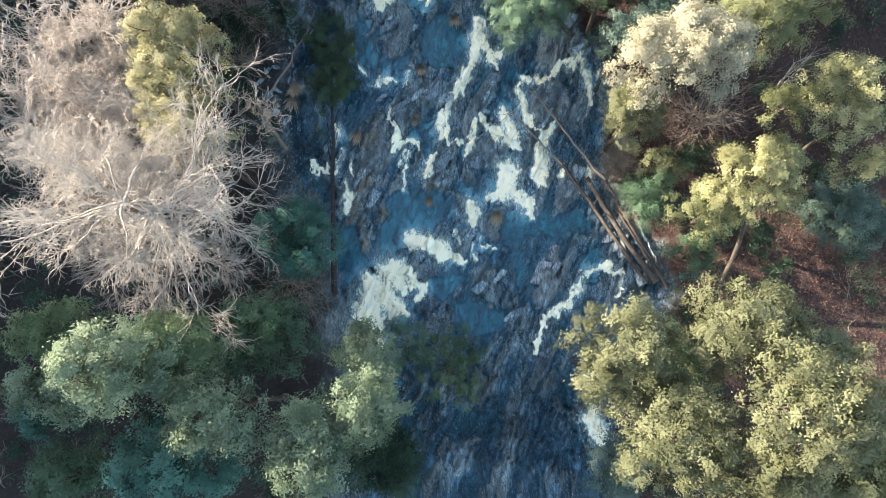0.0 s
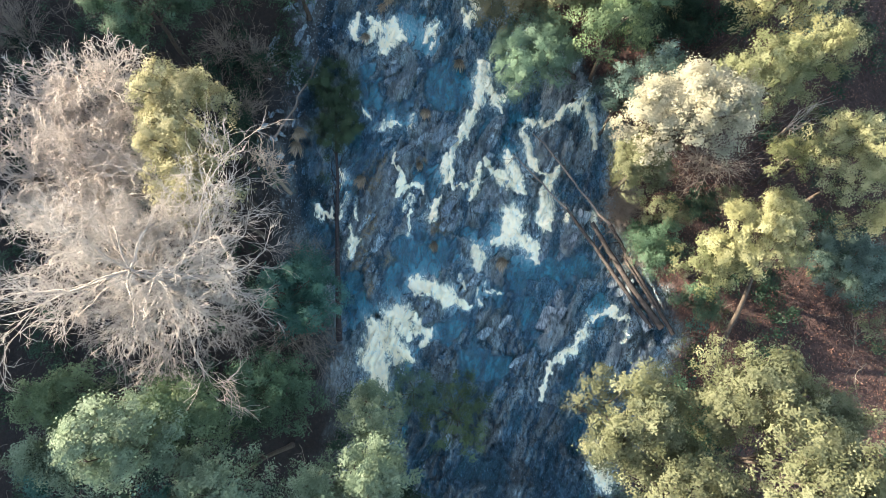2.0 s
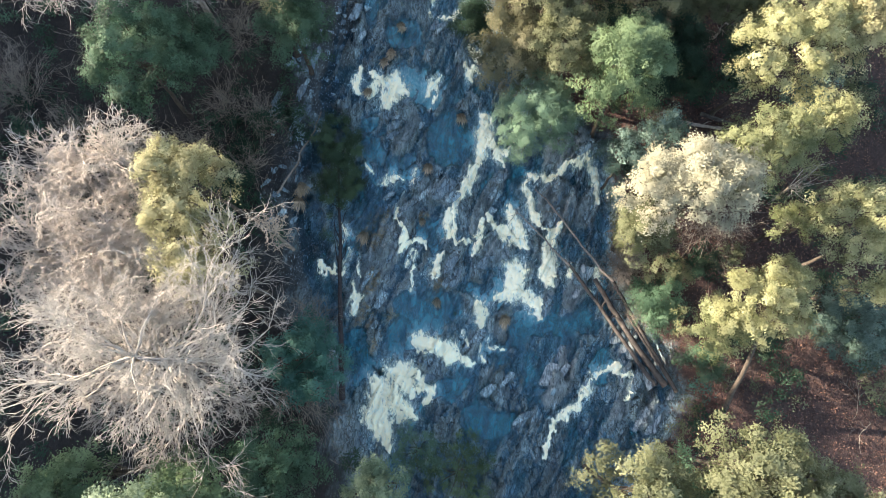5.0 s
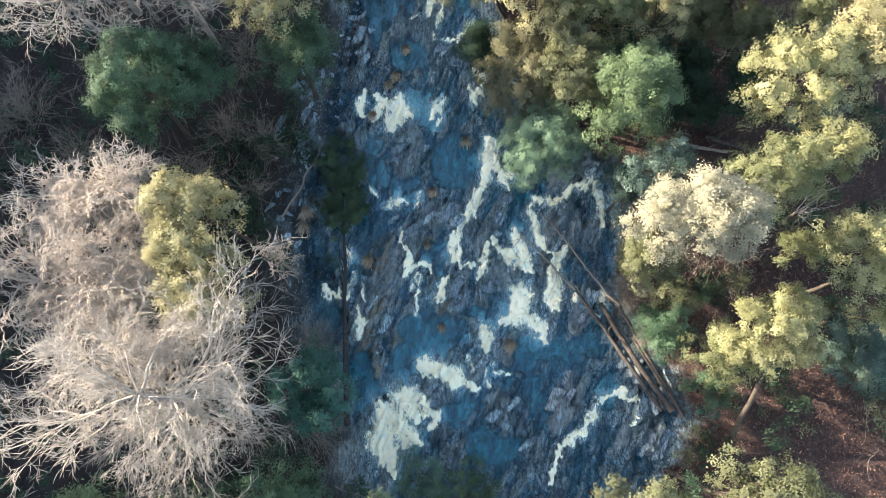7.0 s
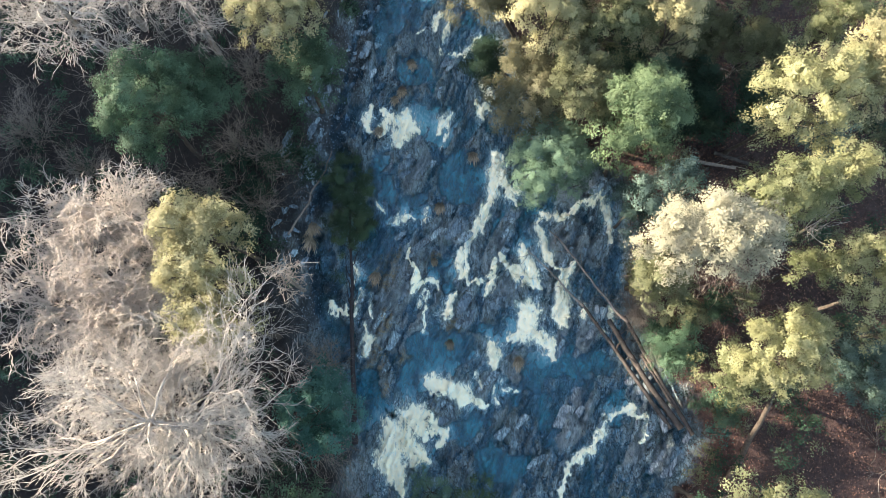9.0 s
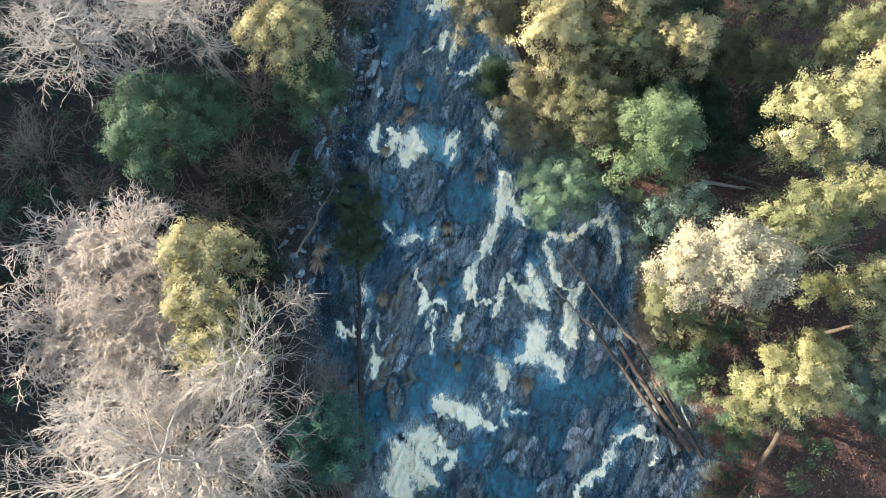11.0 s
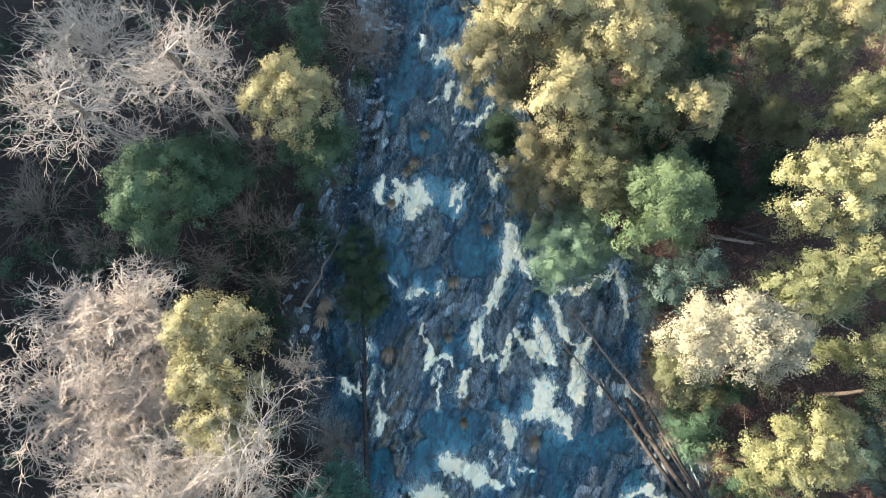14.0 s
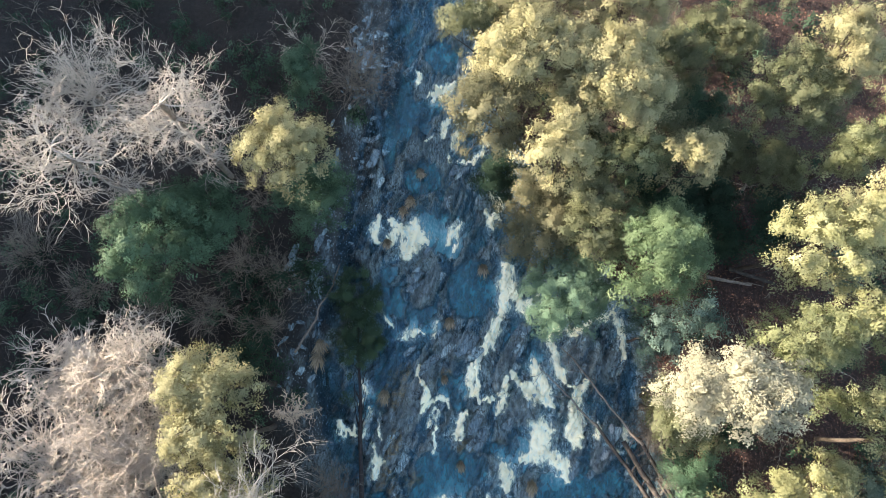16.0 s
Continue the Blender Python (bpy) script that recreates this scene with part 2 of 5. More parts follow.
def capsule_field(points, x, y):
    """One inside the white water, falling to nought half a width outside."""
    best = np.full(np.shape(x), -9.0)
    for (ax, ay, aw), (bx, by, bw) in zip(points[:-1], points[1:]):
        dx, dy = bx - ax, by - ay
        t = np.clip(((x - ax) * dx + (y - ay) * dy) / (dx * dx + dy * dy), 0, 1)
        d = np.hypot(x - ax - t * dx, y - ay - t * dy)
        best = np.maximum(best, 1 - d / (aw + t * (bw - aw)))
    return best


def river_surface(x, y, foam, bed):
    """The water's height: level in pools, a thin film over low rock."""
    z = water_z(y) + 0.05 * (fbm(x * 1.6, y * 0.9, 81) - 0.5) + 0.06 * np.clip(foam, 0, 1)
    return np.where(bed < water_z(y) + 0.2, np.maximum(z, bed + 0.03), z)


def foam_field(x, y):
    total = np.full(np.shape(x), -9.0)
    x, y = flow_warp(x, y)
    for name, points in CAPSULES:
        total = np.maximum(total, capsule_field(points, x, y))
    return total


def outside(x, y):
    """Metres beyond the river's edge: first to the west, then to the east."""
    wob = 1.2 * (fbm(x * 0.5, y * 0.5, 5) - 0.5)
    return np.interp(y, *EDGE_L) - x + wob, x - np.interp(y, *EDGE_R) + wob


def slab_cells(x, y):
    """Tilted slabs of layered rock along the strike: height, and each slab's own tone."""
    u, v = x * STRIKE[0] + y * STRIKE[1], x * STRIKE[1] - y * STRIKE[0]
    warp = fbm(x * 0.55, y * 0.55, 3) + 0.35 * fbm(x * 1.9, y * 1.9, 7)
    height, tone = 0.0, 0.0
    for across, along, lift, weight, seed in ((0.9, 0.42, 0.40, 0.45, 77), (2.3, 0.95, 0.24, 0.35, 83), (4.6, 1.9, 0.13, 0.2, 91)):
        sv = v * across + warp * 1.5
        cv = np.floor(sv)
        su = u * along + hash2(cv, cv * 0 + 3, seed) * 7 + 0.6 * warp + 0.25 * (sv - cv)
        cu = np.floor(su)
        h = hash2(cv, cu, seed + 1)
        height = height + lift * (h - 0.5) + lift * 0.6 * (0.5 - (sv - cv)) - 0.35 * lift * (smooth(0.12, 0.0, su - cu) + smooth(0.88, 1.0, su - cu))
        tone = tone + weight * hash2(cv, cu, seed + 2)
    return height, tone


def patches(spots, x, y, seed):
    """One inside the torn patches, nought outside."""
    u, v = x * STRIKE[0] + y * STRIKE[1], x * STRIKE[1] - y * STRIKE[0]
    shake = 1.5 * (fbm(v * 1.9, u * 0.9, seed, 4) - 0.5)
    best = np.zeros(np.shape(x))
    for px, py, across, along in spots:
        a, b = (x - px) * STRIKE[1] - (y - py) * STRIKE[0], (x - px) * STRIKE[0] + (y - py) * STRIKE[1]
        best = np.maximum(best, smooth(1.15, 0.75, np.hypot(a / across, b / along) + shake))
    return best


def land_z(x, y):
    x, y = np.asarray(x, float), np.asarray(y, float)
    west, east = outside(x, y)
    u, v = x * STRIKE[0] + y * STRIKE[1], x * STRIKE[1] - y * STRIKE[0]
    warp = 0.5 * fbm(x * 0.6, y * 0.6, 3)
    ridge = 1 - np.abs(2 * fbm(v * 1.1 + warp, u * 0.28, 11, 3) - 1)
    fine = 1 - np.abs(2 * fbm(v * 4.0 + warp * 3, u * 0.9, 23, 3) - 1)
    chip = fbm(v * 9, u * 3.2, 31, 2)
    leaf = v * 3.1 + warp * 5 + 0.8 * fbm(u * 0.8, v * 0.8, 47, 2)
    bed = -0.07 + 0.30 * ridge ** 1.5 + 1.1 * slab_cells(x, y)[0] + 0.14 * (fine - 0.6) + 0.12 * (chip - 0.5) + 0.10 * (0.5 - (leaf - np.floor(leaf)))
    wx = x + 1.5 * (fbm(x * 0.9, y * 0.9, 401, 4) - 0.5)
    wy = y + 1.8 * (fbm(x * 0.9, y * 0.9, 431, 4) - 0.5)
    for px, py, rx, ry in POOLS:
        d = ((wx - px) / rx) ** 2 + ((wy - py) / ry) ** 2
        bed = bed - 0.60 * smooth(1.2, 0.72, d)
    bed = bed - 0.20 * smooth(0.47, 0.62, fbm(v * 0.6 + warp, u * 0.3, 461, 3))
    for px, py, rx, ry, lift, turn in SHELVES:
        c, s = math.cos(radians(turn)), math.sin(radians(turn))
        a, b = (x - px) * c - (y - py) * s, (x - px) * s + (y - py) * c
        d = (a / rx) ** 2 + (b / ry) ** 2 + 0.5 * (fbm(x * 1.3, y * 1.3, 41) - 0.5)
        bed = bed + lift * smooth(1.15, 0.55, d) * (0.65 + 0.5 * fine)
    far = np.maximum(west, east)
    inside = smooth(0.4, -0.6, far)
    rough = 0.35 * (fbm(x * 0.35, y * 0.35, 51) - 0.5) + 0.16 * (fbm(x * 1.5, y * 1.5, 57) - 0.5)
    bank_w = 0.35 * smooth(-0.2, 0.8, west) + 0.9 * smooth(0.5, 4.0, west) + 0.6 * smooth(4, 14, west) + rough * smooth(0, 3, west)
    bank_e = 0.5 * smooth(-0.2, 0.8, east) + 1.3 * smooth(0.3, 3.5, east) + 0.6 * smooth(3, 12, east) + rough * smooth(0, 3, east)
    bank = np.where(west > east, bank_w, bank_e)
    rocky = 0.22 * (fine - 0.5) * smooth(4.0, 0.5, far)
    z = water_z(y) + bed * inside + (bank + rocky) * (1 - inside)
    # unseen western ridge, its height shaped to hold low sun off the river
    crest = 24.2 + 0.7 * smooth(27, 35, y) + 4 * (fbm(y * 0.09, x * 0.01, 61) - 0.5) + 7.2 * smooth(23.5, 18, y)
    z = z + crest * smooth(-33, -66, x) + 8 * smooth(45, 120, x)
    return z


def ground_at(x, y):
    return float(land_z(np.array([x]), np.array([y]))[0])


# ---------------- materials ----------------


class Mat:
    """A node material under construction."""

    def __init__(self, name):
        self.m = bpy.data.materials.new(name)
        self.m.use_nodes = True
        self.t = self.m.node_tree
        self.b = self.t.nodes["Principled BSDF"]
        self.out = self.t.nodes["Material Output"]

    def node(self, kind, **values):
        n = self.t.nodes.new("ShaderNode" + kind)
        for key, value in values.items():
            if key in n.bl_rna.properties:
                setattr(n, key, value)
        return n

    def link(self, a, b):
        self.t.links.new(a, b)

    def coords(self, scale=(1, 1, 1), turn=0.0):
        g = self.node("NewGeometry")
        p = self.node("Mapping")
        p.inputs["Scale"].default_value = scale
        p.inputs["Rotation"].default_value = (0, 0, radians(turn))
        self.link(g.outputs["Position"], p.inputs["Vector"])
        return p.outputs[0]

    def warped(self, scale, turn, amount):
        """World coordinates, turned and stretched, then shaken by noise."""
        n = self.node("TexNoise")
        n.inputs["Scale"].default_value, n.inputs["Detail"].default_value = 1.7, 3
        self.link(self.coords(), n.inputs["Vector"])
        add = self.node("VectorMath", operation="MULTIPLY_ADD")
        self.link(n.outputs["Color"], add.inputs[0])
        add.inputs[1].default_value = (amount, amount, amount)
        self.link(self.coords(scale, turn), add.inputs[2])
        return add.outputs[0]

    def noise(self, scale, detail=4, rough=0.6, vec=None, distort=0.0):
        n = self.node("TexNoise")
        n.inputs["Scale"].default_value, n.inputs["Detail"].default_value = scale, detail
        n.inputs["Roughness"].default_value, n.inputs["Distortion"].default_value = rough, distort
        if vec is None:
            vec = self.coords()
        self.link(vec, n.inputs["Vector"])
        return n.outputs["Fac"]

    def ramp(self, fac, *stops):
        r = self.node("ValToRGB")
        while len(r.color_ramp.elements) < len(stops):
            r.color_ramp.elements.new(0.5)
        for e, (at, col) in zip(r.color_ramp.elements, stops):
            e.position = at
            e.color = (*col, 1) if len(col) == 3 else col
        self.link(fac, r.inputs["Fac"])
        return r.outputs["Color"]

    def mix(self, fac, a, b, mode="MIX"):
        n = self.node("Mix", data_type="RGBA", blend_type=mode)
        for sock, value in ((n.inputs[0], fac), (n.inputs[6], a), (n.inputs[7], b)):
            if isinstance(value, (int, float)):
                sock.default_value = value
            elif isinstance(value, tuple):
                sock.default_value = (*value, 1)
            else:
                self.link(value, sock)
        return n.outputs[2]

    def math(self, op, a, b=0.0):
        n = self.node("Math", operation=op)
        for sock, value in ((n.inputs[0], a), (n.inputs[1], b)):
            if isinstance(value, (int, float)):
                sock.default_value = value
            else:
                self.link(value, sock)
        return n.outputs[0]

    def attr(self, name):
        n = self.node("Attribute")
        n.attribute_name = name
        return n.outputs["Fac"]

    def bump(self, height, strength, dist=0.05):
        n = self.node("Bump")
        n.inputs["Strength"].default_value, n.inputs["Distance"].default_value = strength, dist
        self.link(height, n.inputs["Height"])
        self.link(n.outputs[0], self.b.inputs["Normal"])

    def done(self, color=None, rough=0.7, spec=0.5):
        if color is not None:
            self.link(color, self.b.inputs["Base Color"])
        if isinstance(rough, (int, float)):
            self.b.inputs["Roughness"].default_value = rough
        else:
            self.link(rough, self.b.inputs["Roughness"])
        self.b.inputs["Specular IOR Level"].default_value = spec
        return self.m


def leaf_material(name, dark, light, glow=0.46):
    k = Mat(name)
    tint = k.attr("tint")
    col = k.ramp(tint, (0.0, dark), (0.55, tuple((a + b) / 2 for a, b in zip(dark, light))), (1.0, light))
    patch = k.noise(0.6, 3)
    col = k.mix(k.math("MULTIPLY", patch, 0.35), col, tuple(0.6 * a + 0.4 * b for a, b in zip(dark, (0.10, 0.09, 0.04))))
    m = k.done(col, 0.62, 0.2)
    tr = k.node("BsdfTranslucent")
    soft = k.node("Attribute")
    soft.attribute_name = "facing"
    k.link(soft.outputs["Vector"], k.b.inputs["Normal"])
    k.link(soft.outputs["Vector"], tr.inputs["Normal"])
    k.link(col, tr.inputs["Color"])
    mx = k.node("MixShader")
    mx.inputs[0].default_value = glow
    k.link(k.b.outputs[0], mx.inputs[1])
    k.link(tr.outputs[0], mx.inputs[2])
    k.link(mx.outputs[0], k.out.inputs["Surface"])
    return m


LEAF = {
    "olive": leaf_material("olive_leaves", (0.098, 0.108, 0.056), (0.245, 0.258, 0.160)),
    # pale and tan: olive leaves lightened, low sun put into their colour
    "pale": leaf_material("sunlit_olive_leaves", (0.190, 0.196, 0.090), (0.500, 0.490, 0.290)),
    "tan": leaf_material("sunlit_tan_leaves", (0.185, 0.175, 0.090), (0.455, 0.430, 0.265)),
    "mint": leaf_material("soft_mint_leaves", (0.080, 0.150, 0.105), (0.225, 0.335, 0.240)),
    "sage": leaf_material("sage_green_leaves", (0.070, 0.110, 0.070), (0.270, 0.350, 0.245)),
    "lime": leaf_material("fresh_green_leaves", (0.060, 0.105, 0.055), (0.235, 0.320, 0.180)),
    "yellow": leaf_material("yellow_green_leaves", (0.090, 0.105, 0.042), (0.351, 0.370, 0.216)),
    # cream and butter: sun glare on pale green leaves put into the colour
    "cream": leaf_material("sunlit_cream_leaves", (0.32, 0.305, 0.230), (0.42, 0.40, 0.31)),
    "butter": leaf_material("sunlit_butter_leaves", (0.29, 0.270, 0.150), (0.47, 0.435, 0.265)),
    "brown": leaf_material("brown_olive_leaves", (0.099, 0.100, 0.060), (0.252, 0.240, 0.156)),
    "green": leaf_material("mid_green_leaves", (0.028, 0.065, 0.038), (0.136, 0.235, 0.156)),
    "dark": leaf_material("dark_green_leaves", (0.011, 0.032, 0.022), (0.052, 0.110, 0.072)),
    "teal": leaf_material("blue_green_leaves", (0.018, 0.075, 0.060), (0.110, 0.270, 0.235)),
    "grey": leaf_material("grey_green_leaves", (0.036, 0.075, 0.066), (0.216, 0.310, 0.276)),
    "pine": leaf_material("drowned_green_needles", (0.012, 0.034, 0.020), (0.060, 0.110, 0.060), 0.15),
    "straw": leaf_material("dry_straw", (0.30, 0.23, 0.15), (0.72, 0.57, 0.42), 0.25),
    "litter": leaf_material("fallen_leaves", (0.100, 0.045, 0.035), (0.360, 0.200, 0.150), 0.1),
}


def bark_material(name, dark, light, scale=6.0):
    k = Mat(name)
    n1 = k.noise(scale, 6, 0.7)
    n2 = k.noise(scale * 0.2, 3)
    col = k.mix(k.math("MULTIPLY", n2, 0.6), k.ramp(n1, (0.3, dark), (0.7, light)), dark)
    k.bump(n1, 0.6, 0.03)
    return k.done(col, 0.85, 0.25)


BARK = bark_material("grey_brown_bark", (0.032, 0.025, 0.021), (0.125, 0.098, 0.082))
PALE = bark_material("bleached_bare_bark", (0.34, 0.285, 0.250), (0.60, 0.525, 0.465))
SILVER = bark_material("silver_bare_bark", (0.28, 0.242, 0.220), (0.48, 0.430, 0.392))
CHALK = bark_material("chalky_bare_bark", (0.27, 0.235, 0.215), (0.48, 0.430, 0.395))
# bark of one small tree, the low sun's warmth put into its colour
SUN_WARM = bark_material("sun_warmed_bare_bark", (0.40, 0.29, 0.22), (0.74, 0.57, 0.45))
TWIG = bark_material("grey_brown_twigs", (0.12, 0.10, 0.085), (0.36, 0.30, 0.26))
LOGS = bark_material("weathered_log", (0.016, 0.014, 0.014), (0.14, 0.115, 0.105), 4.0)
WETLOG = bark_material("wet_dark_trunk", (0.014, 0.012, 0.014), (0.06, 0.05, 0.052), 5.0)


def slate(k, strike, tone):
    """Colour and height of dark bedrock, layered along the strike, cracked across and along."""
    lay = k.warped((6.0, 1.5, 3.0), strike, 0.9)
    layers = k.noise(1.2, 8, 0.74, lay, 0.5)
    crumb = k.noise(7.0, 6, 0.72, k.coords((1.6, 0.8, 1.0), strike), 0.6)
    col = k.ramp(layers, (0.33, (0.018, 0.034, 0.048)), (0.41, (0.130, 0.215, 0.262)), (0.50, (0.270, 0.390, 0.445)), (0.62, (0.50, 0.62, 0.67)))
    col = k.mix(k.ramp(crumb, (0.34, (0.8, 0.8, 0.8)), (0.46, (0, 0, 0))), col, (0.014, 0.022, 0.032))
    col = k.mix(k.ramp(crumb, (0.54, (0, 0, 0)), (0.70, (0.7, 0.7, 0.7))), col, (0.38, 0.46, 0.49))
    col = k.mix(k.ramp(tone, (0.22, (0.62, 0.62, 0.62)), (0.42, (0.1, 0.1, 0.1)), (0.6, (0, 0, 0))), col, (0.040, 0.078, 0.125))
    col = k.mix(k.ramp(tone, (0.55, (0, 0, 0)), (0.8, (0.5, 0.5, 0.5))), col, (0.26, 0.31, 0.335))
    height = k.math("ADD", layers, k.math("MULTIPLY", crumb, 0.6))
    for scale, width, how in (((1.7, 0.62, 1.0), 0.045, 0.9), ((4.4, 1.7, 1.0), 0.065, 0.75)):
        crack = k.node("TexVoronoi", feature="DISTANCE_TO_EDGE")
        crack.inputs["Scale"].default_value = 1.0
        k.link(k.warped(scale, strike + 6, 1.6), crack.inputs["Vector"])
        gap = k.ramp(crack.outputs["Distance"], (0.0, (0, 0, 0)), (width, (1, 1, 1)))
        col = k.mix(k.math("MULTIPLY", k.math("SUBTRACT", 1.0, gap), how), col, (0.006, 0.008, 0.012))
        height = k.math("ADD", height, k.math("MULTIPLY", gap, 0.4 * how))
    return col, height


def land_material():
    k = Mat("forest_floor_and_bedrock")
    strike = math.degrees(math.atan2(STRIKE[0], STRIKE[1]))
    rock, height = slate(k, strike, k.attr("tone"))
    spots = k.noise(9.0, 5, 0.7)
    patch = k.noise(0.45, 3, 0.6)
    moss = k.ramp(k.math("MULTIPLY", patch, spots), (0.24, (0, 0, 0)), (0.36, (1, 1, 1)))
    rock = k.mix(k.math("MULTIPLY", moss, 0.4), rock, (0.17, 0.145, 0.085))
    algae = k.ramp(k.noise(0.7, 4, 0.7), (0.48, (0, 0, 0)), (0.64, (0.45, 0.45, 0.45)))
    rock = k.mix(algae, rock, (0.050, 0.115, 0.130))
    weed = k.ramp(k.noise(2.2, 7, 0.75, k.coords((1.4, 0.8, 1.0), 25), 0.8), (0.53, (0, 0, 0)), (0.64, (0.45, 0.45, 0.45)))
    rock = k.mix(weed, rock, (0.165, 0.195, 0.145))
    chalk = k.ramp(k.noise(3.4, 8, 0.7, k.coords((2.0, 0.7, 1.0), strike), 0.4), (0.36, (0.05, 0.06, 0.075)), (0.46, (0.22, 0.26, 0.28)), (0.64, (0.37, 0.415, 0.43)))
    rock = k.mix(k.math("MULTIPLY", k.attr("pale"), 0.92), rock, chalk)
    rust = k.ramp(spots, (0.40, (0.11, 0.085, 0.045)), (0.60, (0.42, 0.31, 0.17)))
    rock = k.mix(k.math("MULTIPLY", k.attr("rusty"), k.ramp(k.noise(4.0, 6, 0.7), (0.42, (0, 0, 0)), (0.56, (0.8, 0.8, 0.8)))), rock, rust)
    # darkens the wet west rock, and paints tree shade at the south end
    rock = k.mix(k.math("MULTIPLY", k.attr("stain_and_shade"), 0.86), rock, (0.012, 0.019, 0.026))
    # wet shine put into the dark rock's colour as pale specks
    painted_glint = k.ramp(k.noise(9.0, 3, 0.6, k.coords((1.5, 0.7, 1.0), strike)), (0.60, (0, 0, 0)), (0.65, (0.9, 0.9, 0.9)))
    rock = k.mix(k.math("MULTIPLY", painted_glint, k.attr("stain_and_shade")), rock, (0.42, 0.52, 0.58))
    fleck = k.ramp(k.noise(30, 2, 0.5), (0.66, (0, 0, 0)), (0.74, (1, 1, 1)))
    soil = k.ramp(k.noise(5.0, 6, 0.75), (0.3, (0.014, 0.007, 0.007)), (0.55, (0.055, 0.026, 0.023)), (0.8, (0.13, 0.070, 0.055)))
    soil = k.mix(k.math("MULTIPLY", fleck, 0.5), soil, (0.34, 0.25, 0.22))
    # soil turns darker and less red towards the west
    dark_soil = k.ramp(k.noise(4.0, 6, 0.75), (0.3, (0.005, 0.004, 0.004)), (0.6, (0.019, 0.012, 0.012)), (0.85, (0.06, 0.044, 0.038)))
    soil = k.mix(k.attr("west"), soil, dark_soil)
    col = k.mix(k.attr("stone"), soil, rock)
    k.bump(k.math("ADD", height, k.math("MULTIPLY", spots, 0.4)), 1.0, 0.16)
    rough = k.math("SUBTRACT", 0.9, k.math("MULTIPLY", k.attr("stone"), 0.5))
    return k.done(col, rough, 0.5)


def water_material():
    k = Mat("river_water")
    ripple = k.noise(3.0, 5, 0.6, k.coords((1.0, 0.35, 1.0), -12), 0.8)
    fine = k.noise(14.0, 4, 0.65, k.coords((1.0, 0.4, 1.0), -15), 0.6)
    streak = k.noise(3.2, 9, 0.78, k.coords((1.8, 0.8, 1.0), -14), 1.8)
    body = k.mix(k.ramp(k.noise(0.9, 5, 0.6, k.coords((1.3, 0.7, 1.0), -14), 1.0), (0.36, (0, 0, 0)), (0.62, (1, 1, 1))), (0.005, 0.054, 0.098), (0.018, 0.150, 0.205))
    aerated = k.attr("foam")
    white = k.math("MULTIPLY", k.math("SUBTRACT", k.math("ADD", streak, k.math("MULTIPLY", aerated, 0.17)), 0.575), 6.0)
    white = k.math("MINIMUM", k.math("MAXIMUM", white, 0.0), 0.9)
    white = k.math("MULTIPLY", white, k.math("SUBTRACT", 1.0, k.math("MULTIPLY", k.attr("deep"), 0.7)))
    body = k.mix(k.math("MULTIPLY", aerated, 0.55), body, (0.10, 0.34, 0.42))
    col = k.mix(white, body, (0.60, 0.71, 0.72))
    k.bump(k.math("ADD", ripple, k.math("MULTIPLY", fine, 0.5)), 0.5, 0.06)
    m = k.done(col, k.math("ADD", 0.08, k.math("MULTIPLY", white, 0.5)), 0.6)
    clear = k.node("BsdfTransparent")
    clear.inputs["Color"].default_value = (0.70, 0.85, 0.95, 1)
    mx = k.node("MixShader")
    film = k.ramp(k.noise(1.7, 8, 0.76, k.coords((1.6, 0.7, 1.0), -18), 1.4), (0.46, (0.02, 0.02, 0.02)), (0.60, (0.28, 0.28, 0.28)))
    cover = k.math("ADD", film, k.math("MULTIPLY", k.attr("deep"), 0.62))
    cover = k.math("ADD", cover, k.math("MULTIPLY", aerated, 0.22))
    cover = k.math("MULTIPLY", k.math("SUBTRACT", 1.0, k.attr("clear")), k.math("MINIMUM", cover, 0.9))
    k.link(k.math("MAXIMUM", cover, white), mx.inputs[0])
    k.link(clear.outputs[0], mx.inputs[1])
    k.link(k.b.outputs[0], mx.inputs[2])
    k.link(mx.outputs[0], k.out.inputs["Surface"])
    return m


def foam_material():
    k = Mat("white_water_foam")
    n = k.noise(2.4, 8, 0.7, k.coords((1.6, 0.7, 1.0), -10), 0.8)
    col = k.ramp(n, (0.30, (0.36, 0.58, 0.62)), (0.42, (0.84, 0.81, 0.64)), (0.56, (0.93, 0.83, 0.60)))
    k.bump(n, 0.45, 0.10)
    m = k.done(col, 0.8, 0.1)
    wisp = k.noise(2.6, 9, 0.72, k.coords((1.5, 0.7, 1.0), -12), 0.9)
    cover = k.math("ADD", k.math("MULTIPLY", k.attr("cover"), 1.7), k.math("MULTIPLY", k.math("SUBTRACT", wisp, 0.44), 5.0))
    cover = k.math("MINIMUM", k.math("MAXIMUM", k.math("MULTIPLY", cover, 0.95), 0.0), 1.0)
    k.link(k.mix(cover, (0.26, 0.50, 0.56), col), k.b.inputs["Base Color"])
    clear = k.node("BsdfTransparent")
    mx = k.node("MixShader")
    k.link(cover, mx.inputs[0])
    k.link(clear.outputs[0], mx.inputs[1])
    k.link(k.b.outputs[0], mx.inputs[2])
    k.link(mx.outputs[0], k.out.inputs["Surface"])
    return m


def rock_material():
    k = Mat("layered_slate")
    info = k.node("ObjectInfo")
    col, height = slate(k, math.degrees(math.atan2(STRIKE[0], STRIKE[1])), k.math("MULTIPLY", info.outputs["Random"], 0.6))
    k.bump(height, 0.9, 0.1)
    return k.done(col, 0.5, 0.5)


